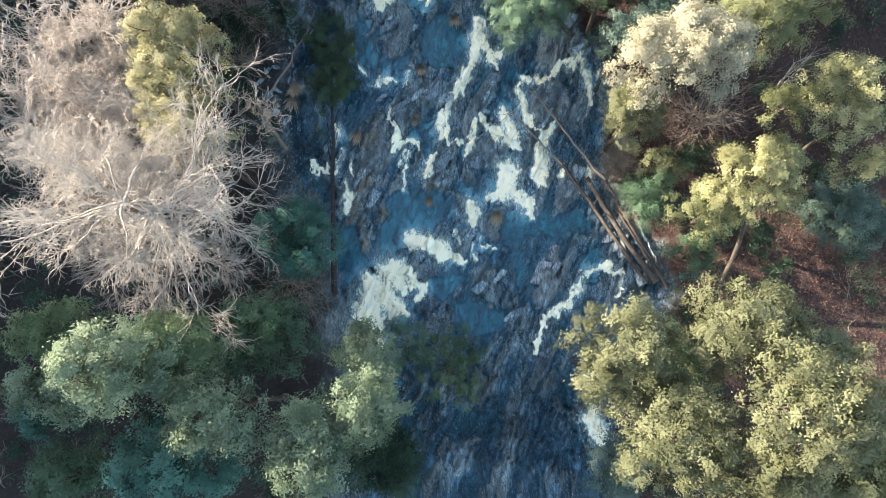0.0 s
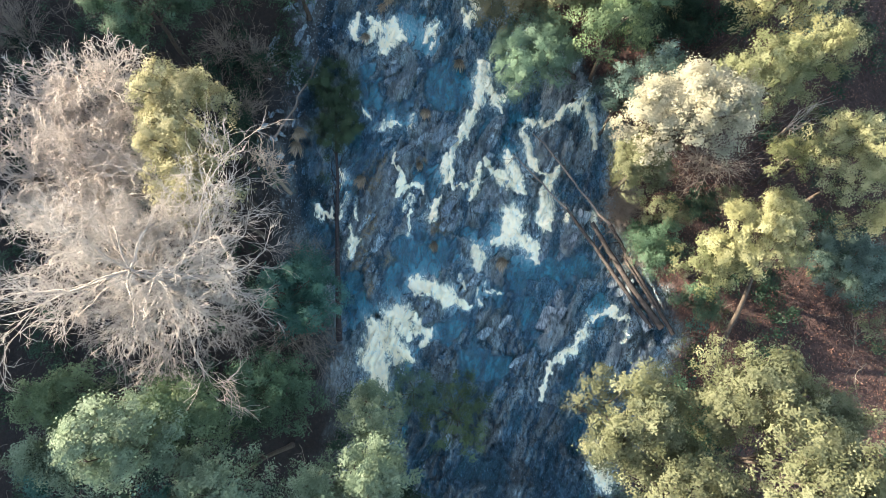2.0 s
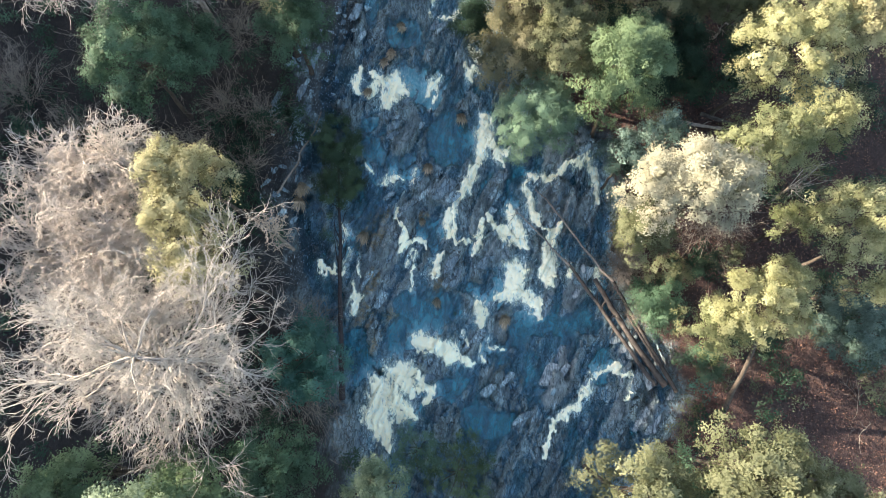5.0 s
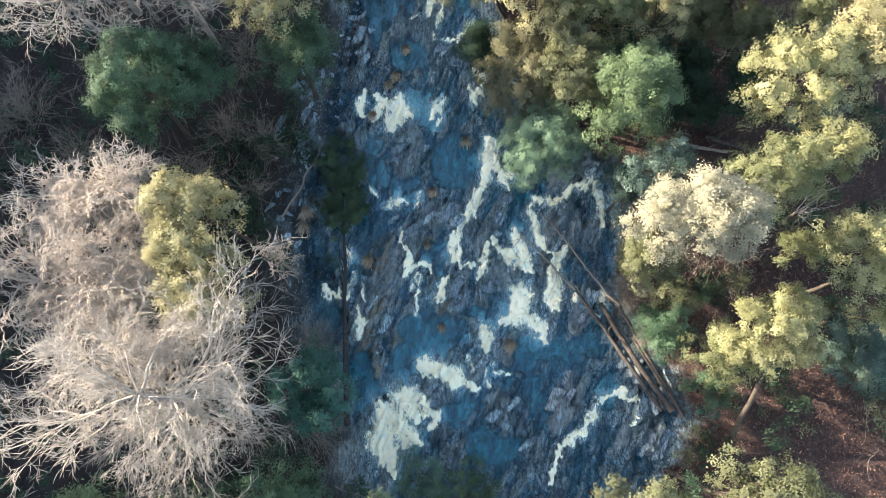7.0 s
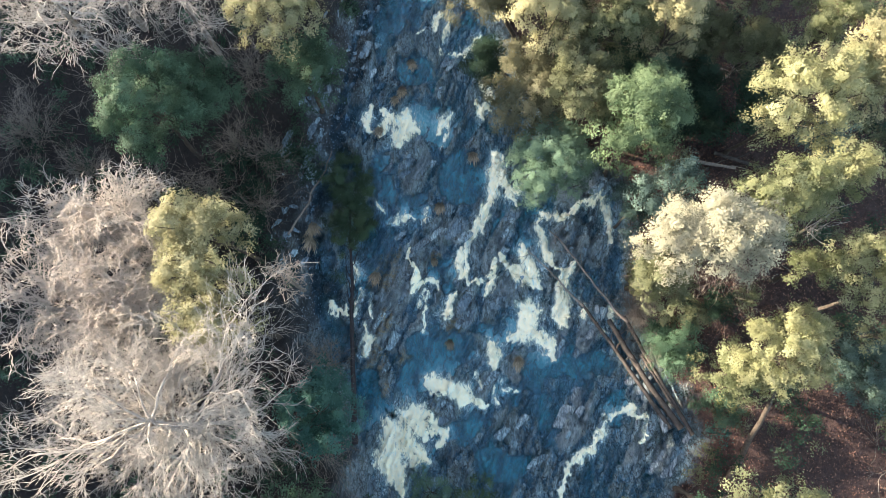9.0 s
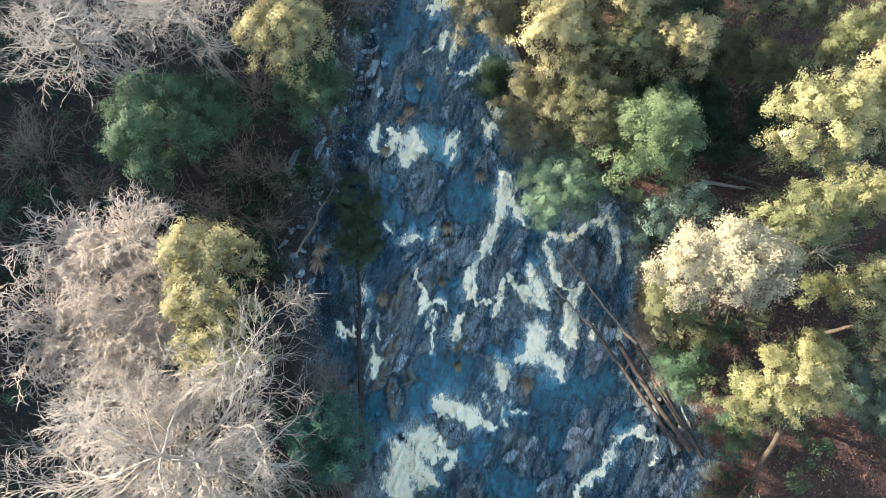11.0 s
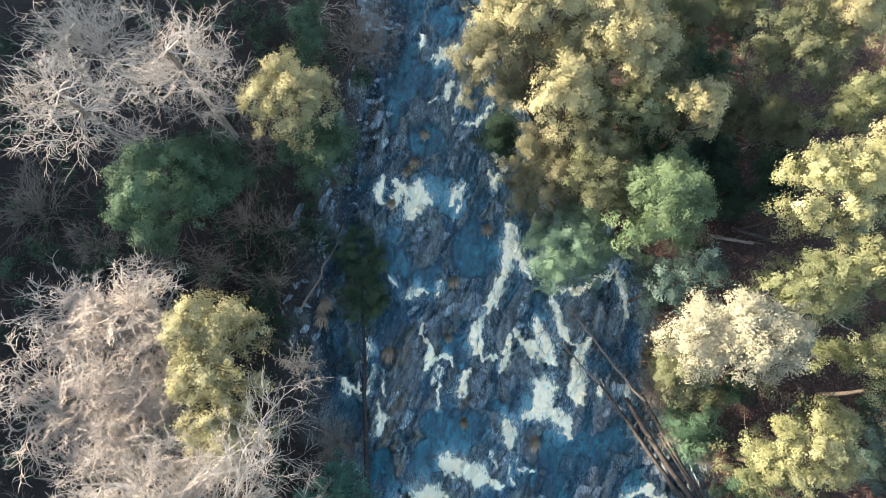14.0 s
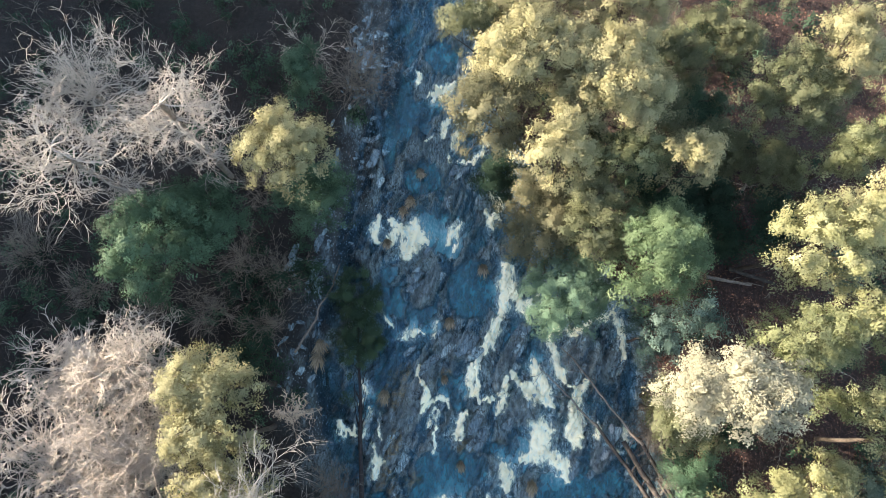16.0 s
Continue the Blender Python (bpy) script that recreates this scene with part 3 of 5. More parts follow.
def pale_rock_material():
    k = Mat("pale_grey_slate")
    n1 = k.noise(2.2, 7, 0.72, k.warped((4.0, 1.4, 2.0), 25, 0.4))
    col = k.ramp(n1, (0.38, (0.035, 0.045, 0.058)), (0.47, (0.13, 0.16, 0.185)), (0.60, (0.36, 0.40, 0.42)))
    k.bump(n1, 0.8, 0.06)
    return k.done(col, 0.6, 0.4)


ROCK, PALE_ROCK = rock_material(), pale_rock_material()
LAND, WATER, FOAM = land_material(), water_material(), foam_material()

# ---------------- mesh helpers ----------------


def mesh_from_arrays(name, verts, faces, material, smooth_shade=False):
    """Faces: an (n, 4) or (n, 3) array of vertex numbers."""
    verts, faces = np.asarray(verts, np.float32), np.asarray(faces, np.int32)
    me = bpy.data.meshes.new(name)
    n, k = faces.shape
    me.vertices.add(len(verts))
    me.vertices.foreach_set("co", verts.ravel())
    me.loops.add(n * k)
    me.loops.foreach_set("vertex_index", faces.ravel())
    me.polygons.add(n)
    me.polygons.foreach_set("loop_start", np.arange(0, n * k, k, dtype=np.int32))
    if smooth_shade:
        me.polygons.foreach_set("use_smooth", np.ones(n, dtype=bool))
    me.update(calc_edges=True)
    me.materials.append(material)
    return me


def add_attr(me, name, domain, values):
    a = me.attributes.new(name, "FLOAT", domain)
    a.data.foreach_set("value", np.asarray(values, np.float32).ravel())


def part(name, me, parent, label=""):
    ob = new(name, me)
    ob.parent = parent
    return tagged(ob, label)


def grid_faces(nx, ny):
    i = np.arange(nx * ny).reshape(ny, nx)
    return np.stack([i[:-1, :-1], i[:-1, 1:], i[1:, 1:], i[1:, :-1]], -1).reshape(-1, 4)


class Tubes:
    """Gathers tapered tubes into one mesh."""

    def __init__(self, sides=5):
        self.sides, self.v, self.f, self.n = sides, [], [], 0

    def add(self, pts, radii):
        pts, radii = np.asarray(pts, float), np.asarray(radii, float)
        k, s = len(pts), self.sides
        tan = np.gradient(pts, axis=0)
        tan /= np.linalg.norm(tan, axis=1, keepdims=True) + 1e-9
        ref = np.where(np.abs(tan[:, 2:3]) < 0.9, np.array([[0, 0, 1.0]]), np.array([[1.0, 0, 0]]))
        a = np.cross(tan, ref)
        a /= np.linalg.norm(a, axis=1, keepdims=True) + 1e-9
        b = np.cross(tan, a)
        ang = np.arange(s) * 2 * np.pi / s
        ring = pts[:, None] + radii[:, None, None] * (np.cos(ang)[None, :, None] * a[:, None] + np.sin(ang)[None, :, None] * b[:, None])
        self.v.append(ring.reshape(-1, 3))
        i = np.arange(k * s).reshape(k, s) + self.n
        j = np.roll(i, -1, axis=1)
        self.f.append(np.stack([i[:-1], j[:-1], j[1:], i[1:]], -1).reshape(-1, 4))
        self.n += k * s
        if s >= 4:
            for r in (i[0], i[-1][::-1]):
                self.f.append(np.array([[r[0], r[1], r[2], r[3]]]) if s == 4 else np.stack([np.full(s // 2 - (s % 2 == 0), r[0]), r[1:s - 2:2][: s // 2 - (s % 2 == 0)], r[2:s - 1:2][: s // 2 - (s % 2 == 0)], r[3:s:2][: s // 2 - (s % 2 == 0)]], -1) if s % 2 == 0 else np.zeros((0, 4), int))

    def add_many(self, pts, r0, r1):
        """Many tubes at once: pts (tubes, points, 3), the radii at their feet and tips."""
        m, k, s = pts.shape[0], pts.shape[1], self.sides
        tan = np.gradient(pts, axis=1)
        tan /= np.linalg.norm(tan, axis=2, keepdims=True) + 1e-9
        a = np.cross(tan, np.where(np.abs(tan[:, :, 2:3]) < 0.9, np.array([0, 0, 1.0]), np.array([1.0, 0, 0])))
        a /= np.linalg.norm(a, axis=2, keepdims=True) + 1e-9
        b = np.cross(tan, a)
        ang = np.arange(s) * 2 * np.pi / s
        rad = (r0[:, None] + (r1 - r0)[:, None] * np.linspace(0, 1, k)[None])[:, :, None, None]
        ring = pts[:, :, None] + rad * (np.cos(ang)[:, None] * a[:, :, None] + np.sin(ang)[:, None] * b[:, :, None])
        self.v.append(ring.reshape(-1, 3))
        i = np.arange(m * k * s).reshape(m, k, s) + self.n
        j = np.roll(i, -1, axis=2)
        self.f.append(np.stack([i[:, :-1], j[:, :-1], j[:, 1:], i[:, 1:]], -1).reshape(-1, 4))
        self.n += m * k * s

    def mesh(self, name, material):
        return mesh_from_arrays(name, np.concatenate(self.v), np.concatenate(self.f), material, True)


def wander(rng, a, b, n, bend):
    """A crooked line from a to b."""
    a, b = np.asarray(a, float), np.asarray(b, float)
    t = np.linspace(0, 1, n)[:, None]
    p = a + (b - a) * t
    off = np.cumsum(rng.normal(0, bend, (n, 3)), axis=0)
    off -= off[:1] + (off[-1:] - off[:1]) * t
    return p + off


def add_facing(me, way):
    me.attributes.new("facing", "FLOAT_VECTOR", "FACE").data.foreach_set("vector", way.astype(np.float32).ravel())


def leaf_blades(rng, pos, nrm, size, shape=0.5):
    """A pointed leaf at each place, facing about nrm."""
    n = len(pos)
    nrm = nrm / (np.linalg.norm(nrm, axis=1, keepdims=True) + 1e-9)
    ax = np.cross(nrm, rng.normal(0, 1, (n, 3)))
    ax /= np.linalg.norm(ax, axis=1, keepdims=True) + 1e-9
    side = np.cross(nrm, ax)
    ln = size * rng.uniform(0.5, 1.2, (n, 1))
    w = ln * shape * rng.uniform(0.7, 1.2, (n, 1))
    v = np.stack([pos - ax * ln * 0.5 - side * w * 0.5, pos - ax * ln * 0.35 + side * w * 0.5, pos + ax * ln * 0.5 - nrm * ln * 0.12], 1)
    return v.reshape(-1, 3), np.arange(3 * n).reshape(-1, 3)


def leaf_mesh(name, rng, pos, nrm, tint, size, material, shape=0.5, soft=None):
    v, f = leaf_blades(rng, pos, nrm, size, shape)
    me = mesh_from_arrays(name, v, f, material)
    add_attr(me, "tint", "FACE", np.clip(tint, 0, 1))
    add_facing(me, unit(nrm if soft is None else soft))
    return me


def foliage(rng, lobes, per_m2, clump, feather=0.0):
    """Leaf places over lobes of (x, y, z, r): clumps of leaves on the lobes' outsides."""
    pos, nrm, tint, soft = [], [], [], []
    for x, y, z, r in lobes:
        m = max(6, int(r * r * 9.0 / clump))
        d = rng.normal(0, 1, (m, 3))
        d /= np.linalg.norm(d, axis=1, keepdims=True)
        d[:, 2] = np.where(d[:, 2] < -0.15, -d[:, 2], d[:, 2])
        rad = r * rng.uniform(0.62, 1.12, (m, 1))
        c = np.array([[x, y, z]]) + d * rad * np.array([[1, 1, 0.85]])
        per = max(5, int(per_m2 * 9.0 * r * r / m))
        off = rng.normal(0, 1, (m, per, 3)) * clump * 0.42
        off += d[:, None] * np.abs(rng.normal(0, feather, (m, per, 1)))
        p = (c[:, None] + off).reshape(-1, 3)
        way = d * 0.8 + np.array([0, 0, 0.35]) + rng.normal(0, 0.16, (m, 3))
        soft.append((way[:, None] + rng.normal(0, 0.10, (m, per, 3))).reshape(-1, 3))
        nn = (d[:, None] * 0.7 + rng.normal(0, 0.30, (m, per, 3)) + np.array([0, 0, 0.35])).reshape(-1, 3)
        ct = rng.normal(0.5, 0.19, (m, 1)) + rng.normal(0, 0.15)
        tt = (ct + rng.normal(0, 0.06, (m, per))).ravel()
        pos.append(p), nrm.append(nn), tint.append(tt)
    return np.concatenate(pos), np.concatenate(nrm), np.concatenate(tint), np.concatenate(soft)


# ---------------- land, water ----------------


def axis_lines(lo, hi, step, far):
    mid = np.arange(lo, hi + step / 2, step)
    out, d, w = [], step, 0.0
    while w < far:
        d *= 1.35
        w += min(d, 14.0)
        out.append(w)
    out = np.array(out)
    return np.concatenate([lo - out[::-1], mid, hi + out])


def build_land():
    xs, ys = axis_lines(-12.5, 14.8, 0.092, 260), axis_lines(-6, 44, 0.10, 260)
    x, y = np.meshgrid(xs, ys)
    z = land_z(x, y)
    me = mesh_from_arrays("ground", np.stack([x, y, z], -1).reshape(-1, 3), grid_faces(len(xs), len(ys)), LAND, True)
    west, east = outside(x, y)
    edge = 2.2 * (fbm(x * 0.8, y * 0.8, 71) - 0.5)
    stone = np.where(west > east, smooth(3.2, -0.4, west + edge), smooth(1.6, 0.4, east + edge))
    add_attr(me, "stone", "POINT", stone)
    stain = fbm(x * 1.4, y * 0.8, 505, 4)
    # torn dark stain along the west edge; tree shade put into the southern rock
    add_attr(me, "stain_and_shade", "POINT", smooth(-2.4, -0.4, west + 3.0 * (stain - 0.5)) * smooth(0.22, 0.48, stain) * smooth(8, 14, y) + 0.85 * smooth(1.5, -2.5, y) * smooth(0.25, 0.5, stain))
    add_attr(me, "tone", "POINT", slab_cells(x, y)[1])
    add_attr(me, "pale", "POINT", np.maximum(patches(PALE_PATCHES, x, y, 611), 0.5 * patches(GREY_PATCHES, x, y, 621)))
    add_attr(me, "rusty", "POINT", patches(RUSTY_PATCHES, x, y, 631))
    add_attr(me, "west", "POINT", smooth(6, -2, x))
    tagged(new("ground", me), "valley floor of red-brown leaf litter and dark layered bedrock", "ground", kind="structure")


def build_water():
    xs, ys = np.arange(-14, 16.01, 0.12), np.concatenate([np.arange(-40, -6, 1.0), np.arange(-6, 45, 0.13), np.arange(45, 91, 1.0)])
    x, y = np.meshgrid(xs, ys)
    west, east = outside(x, y)
    foam = foam_field(x, y)
    bed = land_z(x, y)
    z = river_surface(x, y, foam, bed)
    f = grid_faces(len(xs), len(ys))
    keep = (np.maximum(west, east) < 1.5).ravel()[f].all(1) & ((z - bed) > -0.35).ravel()[f].any(1)
    f = f[keep]
    used = np.unique(f)
    back = np.zeros(x.size, int)
    back[used] = np.arange(len(used))
    me = mesh_from_arrays("water", np.stack([x, y, z], -1).reshape(-1, 3)[used], back[f], WATER, True)
    add_attr(me, "foam", "POINT", smooth(-2.4, 0.5, foam).ravel()[used])
    add_attr(me, "deep", "POINT", smooth(0.14, 0.36, z - bed).ravel()[used])
    # water thinned over the south bed's painted shade and along the west edge
    add_attr(me, "clear", "POINT", np.maximum(0.8 * smooth(2.0, -2.0, y) * smooth(-2, 2, x), 0.75 * smooth(-2.6, -0.4, west) * smooth(8, 14, y)).ravel()[used])
    tagged(new("water", me), "shallow dark blue river running over bedrock in rapids", "river", kind="structure")


def white_water(name, points, seed):
    wide = max(p[2] for p in points)
    points = [(a, b, w + 0.07 if wide < 0.45 else w) for a, b, w in points]
    px = [p[0] for p in points]
    py = [p[1] for p in points]
    w = max(p[2] for p in points) * 2.6 + 0.4
    step = 0.08
    xs, ys = np.arange(min(px) - w, max(px) + w, step), np.arange(min(py) - w, max(py) + w, step)
    x, y = np.meshgrid(xs, ys)
    ragged = fbm(x * 2.6 + 9 * seed, y * 1.5, 91 + seed, 5)
    q = capsule_field(points, *flow_warp(x, y)) + (1.3 if wide < 0.45 else 0.8) * (ragged - 0.5) - (0.40 if wide < 0.25 else 0.14 if wide < 0.45 else -0.12 if wide > 0.5 else 0.0)
    keepv = q > -1.3
    lump = fbm(x * 2.0, y * 1.3, 151 + seed, 4)
    bed = land_z(x, y)
    z = np.maximum(river_surface(x, y, q, bed), np.minimum(bed, water_z(y) + 1.7)) + 0.08 + 0.30 * np.clip(q, 0, 0.8) * lump
    f = grid_faces(len(xs), len(ys))
    f = f[keepv.ravel()[f].all(1)]
    if not len(f):
        return
    used = np.unique(f)
    back = np.zeros(x.size, int)
    back[used] = np.arange(len(used))
    me = mesh_from_arrays("white_water", np.stack([x, y, z], -1).reshape(-1, 3)[used], back[f], FOAM, True)
    add_attr(me, "cover", "POINT", q.ravel()[used])
    big = max(p[2] for p in points) > 0.6
    tagged(new("white_water", me), "broad churning patch of white foam below a drop" if big else "narrow streak of white foam spilling between rocks", "white water", "rapids")


# ---------------- trees ----------------
STYLE = {
    "olive": ("olive", 0.149, 0.62, 194, 0.34), "yellow": ("yellow", 0.140, 0.62, 203, 0.32), "cream": ("cream", 0.149, 0.62, 203, 0.34),
    "butter": ("butter", 0.149, 0.62, 203, 0.34), "pale": ("pale", 0.140, 0.62, 203, 0.32), "sage": ("sage", 0.145, 0.62, 200, 0.34), "lime": ("lime", 0.150, 0.62, 195, 0.36),
    "brown": ("brown", 0.149, 0.62, 194, 0.34), "green": ("green", 0.153, 0.62, 194, 0.38), "dark": ("dark", 0.162, 0.62, 175, 0.42),
    "tan": ("tan", 0.140, 0.62, 203, 0.32), "mint": ("mint", 0.145, 0.62, 200, 0.34), "teal": ("teal", 0.180, 0.62, 157, 0.34), "grey": ("grey", 0.144, 0.62, 203, 0.34),
}
TREE_COUNT = [0]


def leafy_tree(x, y, top, rx, ry, style, label, turn=0.0, base=None, thick=0.16, ragged=0.5, skirt=True, name="tree", category="tree"):
    """A broadleaf tree, its crown centred over (x, y) and reaching to the height top."""
    TREE_COUNT[0] += 1
    rng = np.random.default_rng(100 + TREE_COUNT[0])
    bx, by = base if base else (x + rng.uniform(-0.4, 0.4), y + rng.uniform(-0.4, 0.4))
    bz = ground_at(bx, by) - 0.1
    root = tagged(new(name), label, category)
    root.location = (bx, by, bz)
    colour, size, shape, per_m2, clump = STYLE[style]
    size, per_m2 = size * 0.84, per_m2 * 1.28
    h = top - bz
    airy = style in ("grey", "teal", "green", "dark")
    n = int(8 + (3.4 if airy else 2.5) * rx * ry)
    ragged = ragged * (1.7 if airy else 1.0)
    c, s = math.cos(radians(turn)), math.sin(radians(turn))
    lobes = []
    for k in range(n):
        rad, ang = math.sqrt((k + 0.5) / n), k * 2.39996 + rng.uniform(-0.35, 0.35)
        r = (rng.uniform(0.35, 0.8) if airy else rng.uniform(0.5, 0.95)) * min(0.95, 0.27 * (rx + ry))
        px, py = rad * math.cos(ang) * max(0.2, rx - 0.55 * r), rad * math.sin(ang) * max(0.2, ry - 0.55 * r)
        drop = (0.42 * min(rx, ry)) * rad ** 2 * 1.5 + rng.uniform(0, ragged * 2.6)
        lobes.append((x - bx + px * c - py * s, y - by + px * s + py * c, h - r - min(drop, h * 0.4), r))
    under = max(3, n // 3) if skirt else 0
    for k in range(under):
        ang = k * 2 * math.pi / under + rng.uniform(-0.4, 0.4)
        r = rng.uniform(0.7, 1.0) * min(1.1, 0.3 * (rx + ry))
        px, py = 0.82 * math.cos(ang) * rx, 0.82 * math.sin(ang) * ry
        lobes.append((x - bx + px * c - py * s, y - by + px * s + py * c, max(r * 0.8, h - r - rng.uniform(0.25, 0.42) * min(h, 9)), r))
    tubes = Tubes(6)
    far_lean = 0.95 if base and not skirt else 0.8
    fork = np.array([(x - bx) * far_lean, (y - by) * far_lean, h * (0.8 if far_lean > 0.9 else 0.62)])
    trunk = wander(rng, (0, 0, 0), fork, 9, 0.05 * min(1, h / 8))
    tubes.add(trunk, np.linspace(thick, thick * 0.55, 9) * np.array([1.35] + [1] * 8))
    part("trunk", tubes.mesh("trunk", BARK), root)
    for k, (lx, ly, lz, r) in enumerate(lobes[::2]):
        thin = Tubes(4)
        start = trunk[rng.integers(7 if far_lean > 0.9 else 5, 9)]
        thin.add(wander(rng, start, (lx, ly, lz), 5, 0.12), np.linspace(thick * 0.38, 0.02, 5))
        for _ in range(2):
            d = rng.normal(0, 1, 3)
            d[2] = abs(d[2])
            d /= np.linalg.norm(d)
            thin.add(wander(rng, (lx, ly, lz), np.array((lx, ly, lz)) + d * r * 1.0, 4, 0.05), np.linspace(0.025, 0.006, 4))
        part("limb", thin.mesh("limb", BARK), root)
    leaves = [foliage(rng, lobes[:n], per_m2, clump, 0.12)]
    if under:
        leaves.append(foliage(rng, lobes[n:], per_m2 * 0.5, clump, 0.12))
    pos, nrm, tint, soft = (np.concatenate(q) for q in zip(*leaves))
    part("crown", leaf_mesh("crown", rng, pos, nrm, tint, size, LEAF[colour], shape, soft), root)
    return root


def unit(v):
    return v / (np.linalg.norm(v, axis=-1, keepdims=True) + 1e-9)


def grow(rng, tubes, start, way, length, radius, depth, up, spread, crook=0.12, least=0.010, kids=(3.4, 4.6)):
    """Limbs that fork and fork again: start and way (n, 3), length and radius (n)."""
    start, d = np.asarray(start, float), unit(np.asarray(way, float))
    length, radius = np.asarray(length, float), np.asarray(radius, float)
    for level in range(depth, -1, -1):
        m = len(start)
        n = 6 if level > 2 else 5 if level == 2 else 4 if level == 1 else 3
        pts = np.empty((m, n, 3))
        pts[:, 0] = start
        bow = rng.normal(0, crook * 0.6, (m, 3))
        for i in range(1, n):
            d = unit(d + bow + rng.normal(0, crook * (1.0 if level > 2 else 1.6), (m, 3)) + np.array([0, 0, up]))
            pts[:, i] = pts[:, i - 1] + d * (length / (n - 1))[:, None]
        tubes.add_many(pts, radius, radius * (0.6 if level else 0.45))
        if level == 0:
            return
        want = kids[0] if level > 1 else kids[1]
        count = (want + rng.uniform(0, 1, m)).astype(int)
        who = np.repeat(np.arange(m), count)
        first = np.concatenate([[True], who[1:] != who[:-1]])
        at = np.where(first, n - 1.001, rng.uniform(0.22, 1.0, len(who)) * (n - 1.001))
        i = at.astype(int)
        seg = pts[who, i + 1] - pts[who, i]
        side = rng.normal(0, 1, (len(who), 3))
        along = unit(seg)
        side = unit(side - along * (side * along).sum(1, keepdims=True))
        wide = np.where(first, 0.35, 1.0)[:, None] * spread * rng.uniform(0.6, 1.4, (len(who), 1))
        d = unit(along + side * wide)
        start = pts[who, i] + seg * (at - i)[:, None]
        length = length[who] * np.where(first, rng.uniform(0.62, 0.88, len(who)), rng.uniform(0.48, 0.82, len(who)))
        radius = np.maximum(least, radius[who] * np.where(first, 0.6, rng.uniform(0.38, 0.58, len(who))))


def bare_tree(x, y, top, r, label, limbs=9, depth=4, thick=0.2, hub=0.45, mat=None, name="bare_tree", category="tree", crook=0.12, spread=0.62, flat=0.45, kids=(3.4, 3.8), least=0.010):
    """A leafless tree: a trunk, then limbs that fan out from a hub, each with all its twigs."""
    TREE_COUNT[0] += 1
    rng = np.random.default_rng(300 + TREE_COUNT[0])
    bz = ground_at(x, y) - 0.1
    root = tagged(new(name), label, category)
    root.location = (x, y, bz)
    h = top - bz
    tubes = Tubes(6)
    trunk = wander(rng, (0, 0, 0), (rng.uniform(-0.2, 0.2), rng.uniform(-0.2, 0.2), h * hub), 7, 0.04)
    tubes.add(trunk, np.linspace(thick * 1.25, thick * 0.9, 7))
    part("trunk", tubes.mesh("trunk", TWIG), root)
    rise = (1 - hub) * h
    for k in range(limbs):
        ang = k * 2.39996 + rng.uniform(-0.25, 0.25)
        out = math.sqrt((k + 0.6) / limbs)
        way = np.array([math.cos(ang) * out * r, math.sin(ang) * out * r, rise * (1.0 - flat * out) * rng.uniform(0.85, 1.05)])
        length = np.linalg.norm(way) * 0.46
        t = Tubes(3)
        grow(rng, t, [trunk[rng.integers(4, 7)]], [way], [length], [thick * rng.uniform(0.20, 0.32)], depth, 0.012, spread, crook, least, kids)
        part("limb", t.mesh("limb", mat or PALE), root)
    return root


def thicket(x, y, rx, ry, h, label, n=60, mat=None, name="bare_shrub"):
    """A many-stemmed leafless shrub."""
    TREE_COUNT[0] += 1
    rng = np.random.default_rng(500 + TREE_COUNT[0])
    root = tagged(new(name), label, "shrub")
    bz = ground_at(x, y) - 0.05
    root.location = (x, y, bz)
    for g in range(5):
        t, m = Tubes(3), n // 5
        ang, q = rng.uniform(0, 2 * math.pi, m), np.sqrt(rng.uniform(0, 1, m))
        way = np.stack([np.cos(ang) * q * rx, np.sin(ang) * q * ry, h * rng.uniform(0.5, 1.0, m)], 1)
        foot = np.stack([rng.normal(0, 0.2 * rx, m), rng.normal(0, 0.2 * ry, m), np.zeros(m)], 1)
        grow(rng, t, foot, way, np.linalg.norm(way, axis=1) * 0.6, rng.uniform(0.012, 0.03, m), 2, 0.02, 0.8, 0.16, kids=(3.4, 4.2))
        part("stem", t.mesh("stem", mat or TWIG), root)
    return root


def shrub(x, y, top, rx, ry, style, label):
    TREE_COUNT[0] += 1
    rng = np.random.default_rng(700 + TREE_COUNT[0])
    bz = ground_at(x, y) - 0.05
    bz = max(bz, float(water_z(y)) - 0.1)
    root = tagged(new("shrub"), label, "shrub")
    root.location = (x, y, bz)
    h = max(0.8, top - bz)
    colour, size, shape, per_m2, clump = STYLE[style]
    lobes = []
    n = int(4 + 1.3 * rx * ry)
    for k in range(n):
        rad, ang = math.sqrt((k + 0.5) / n), k * 2.39996
        r = rng.uniform(0.4, 0.75) * min(1.0, 0.36 * (rx + ry))
        lx, ly, lz = rad * math.cos(ang) * max(0.1, rx - 0.5 * r), rad * math.sin(ang) * max(0.1, ry - 0.5 * r), max(0.3, h - r - rad * rad * h * 0.3 - rng.uniform(0, 0.3))
        lobes.append((lx, ly, lz, r))
        thin = Tubes(4)
        thin.add(wander(rng, (rng.normal(0, 0.1), rng.normal(0, 0.1), 0), (lx, ly, lz), 5, 0.08), np.linspace(0.045, 0.012, 5))
        part("stem", thin.mesh("stem", BARK), root)
    pos, nrm, tint, soft = foliage(rng, lobes, per_m2 * 0.9, clump, 0.1)
    part("crown", leaf_mesh("crown", rng, pos, nrm, tint, size * 0.9, LEAF[colour], shape, soft), root)
    return root


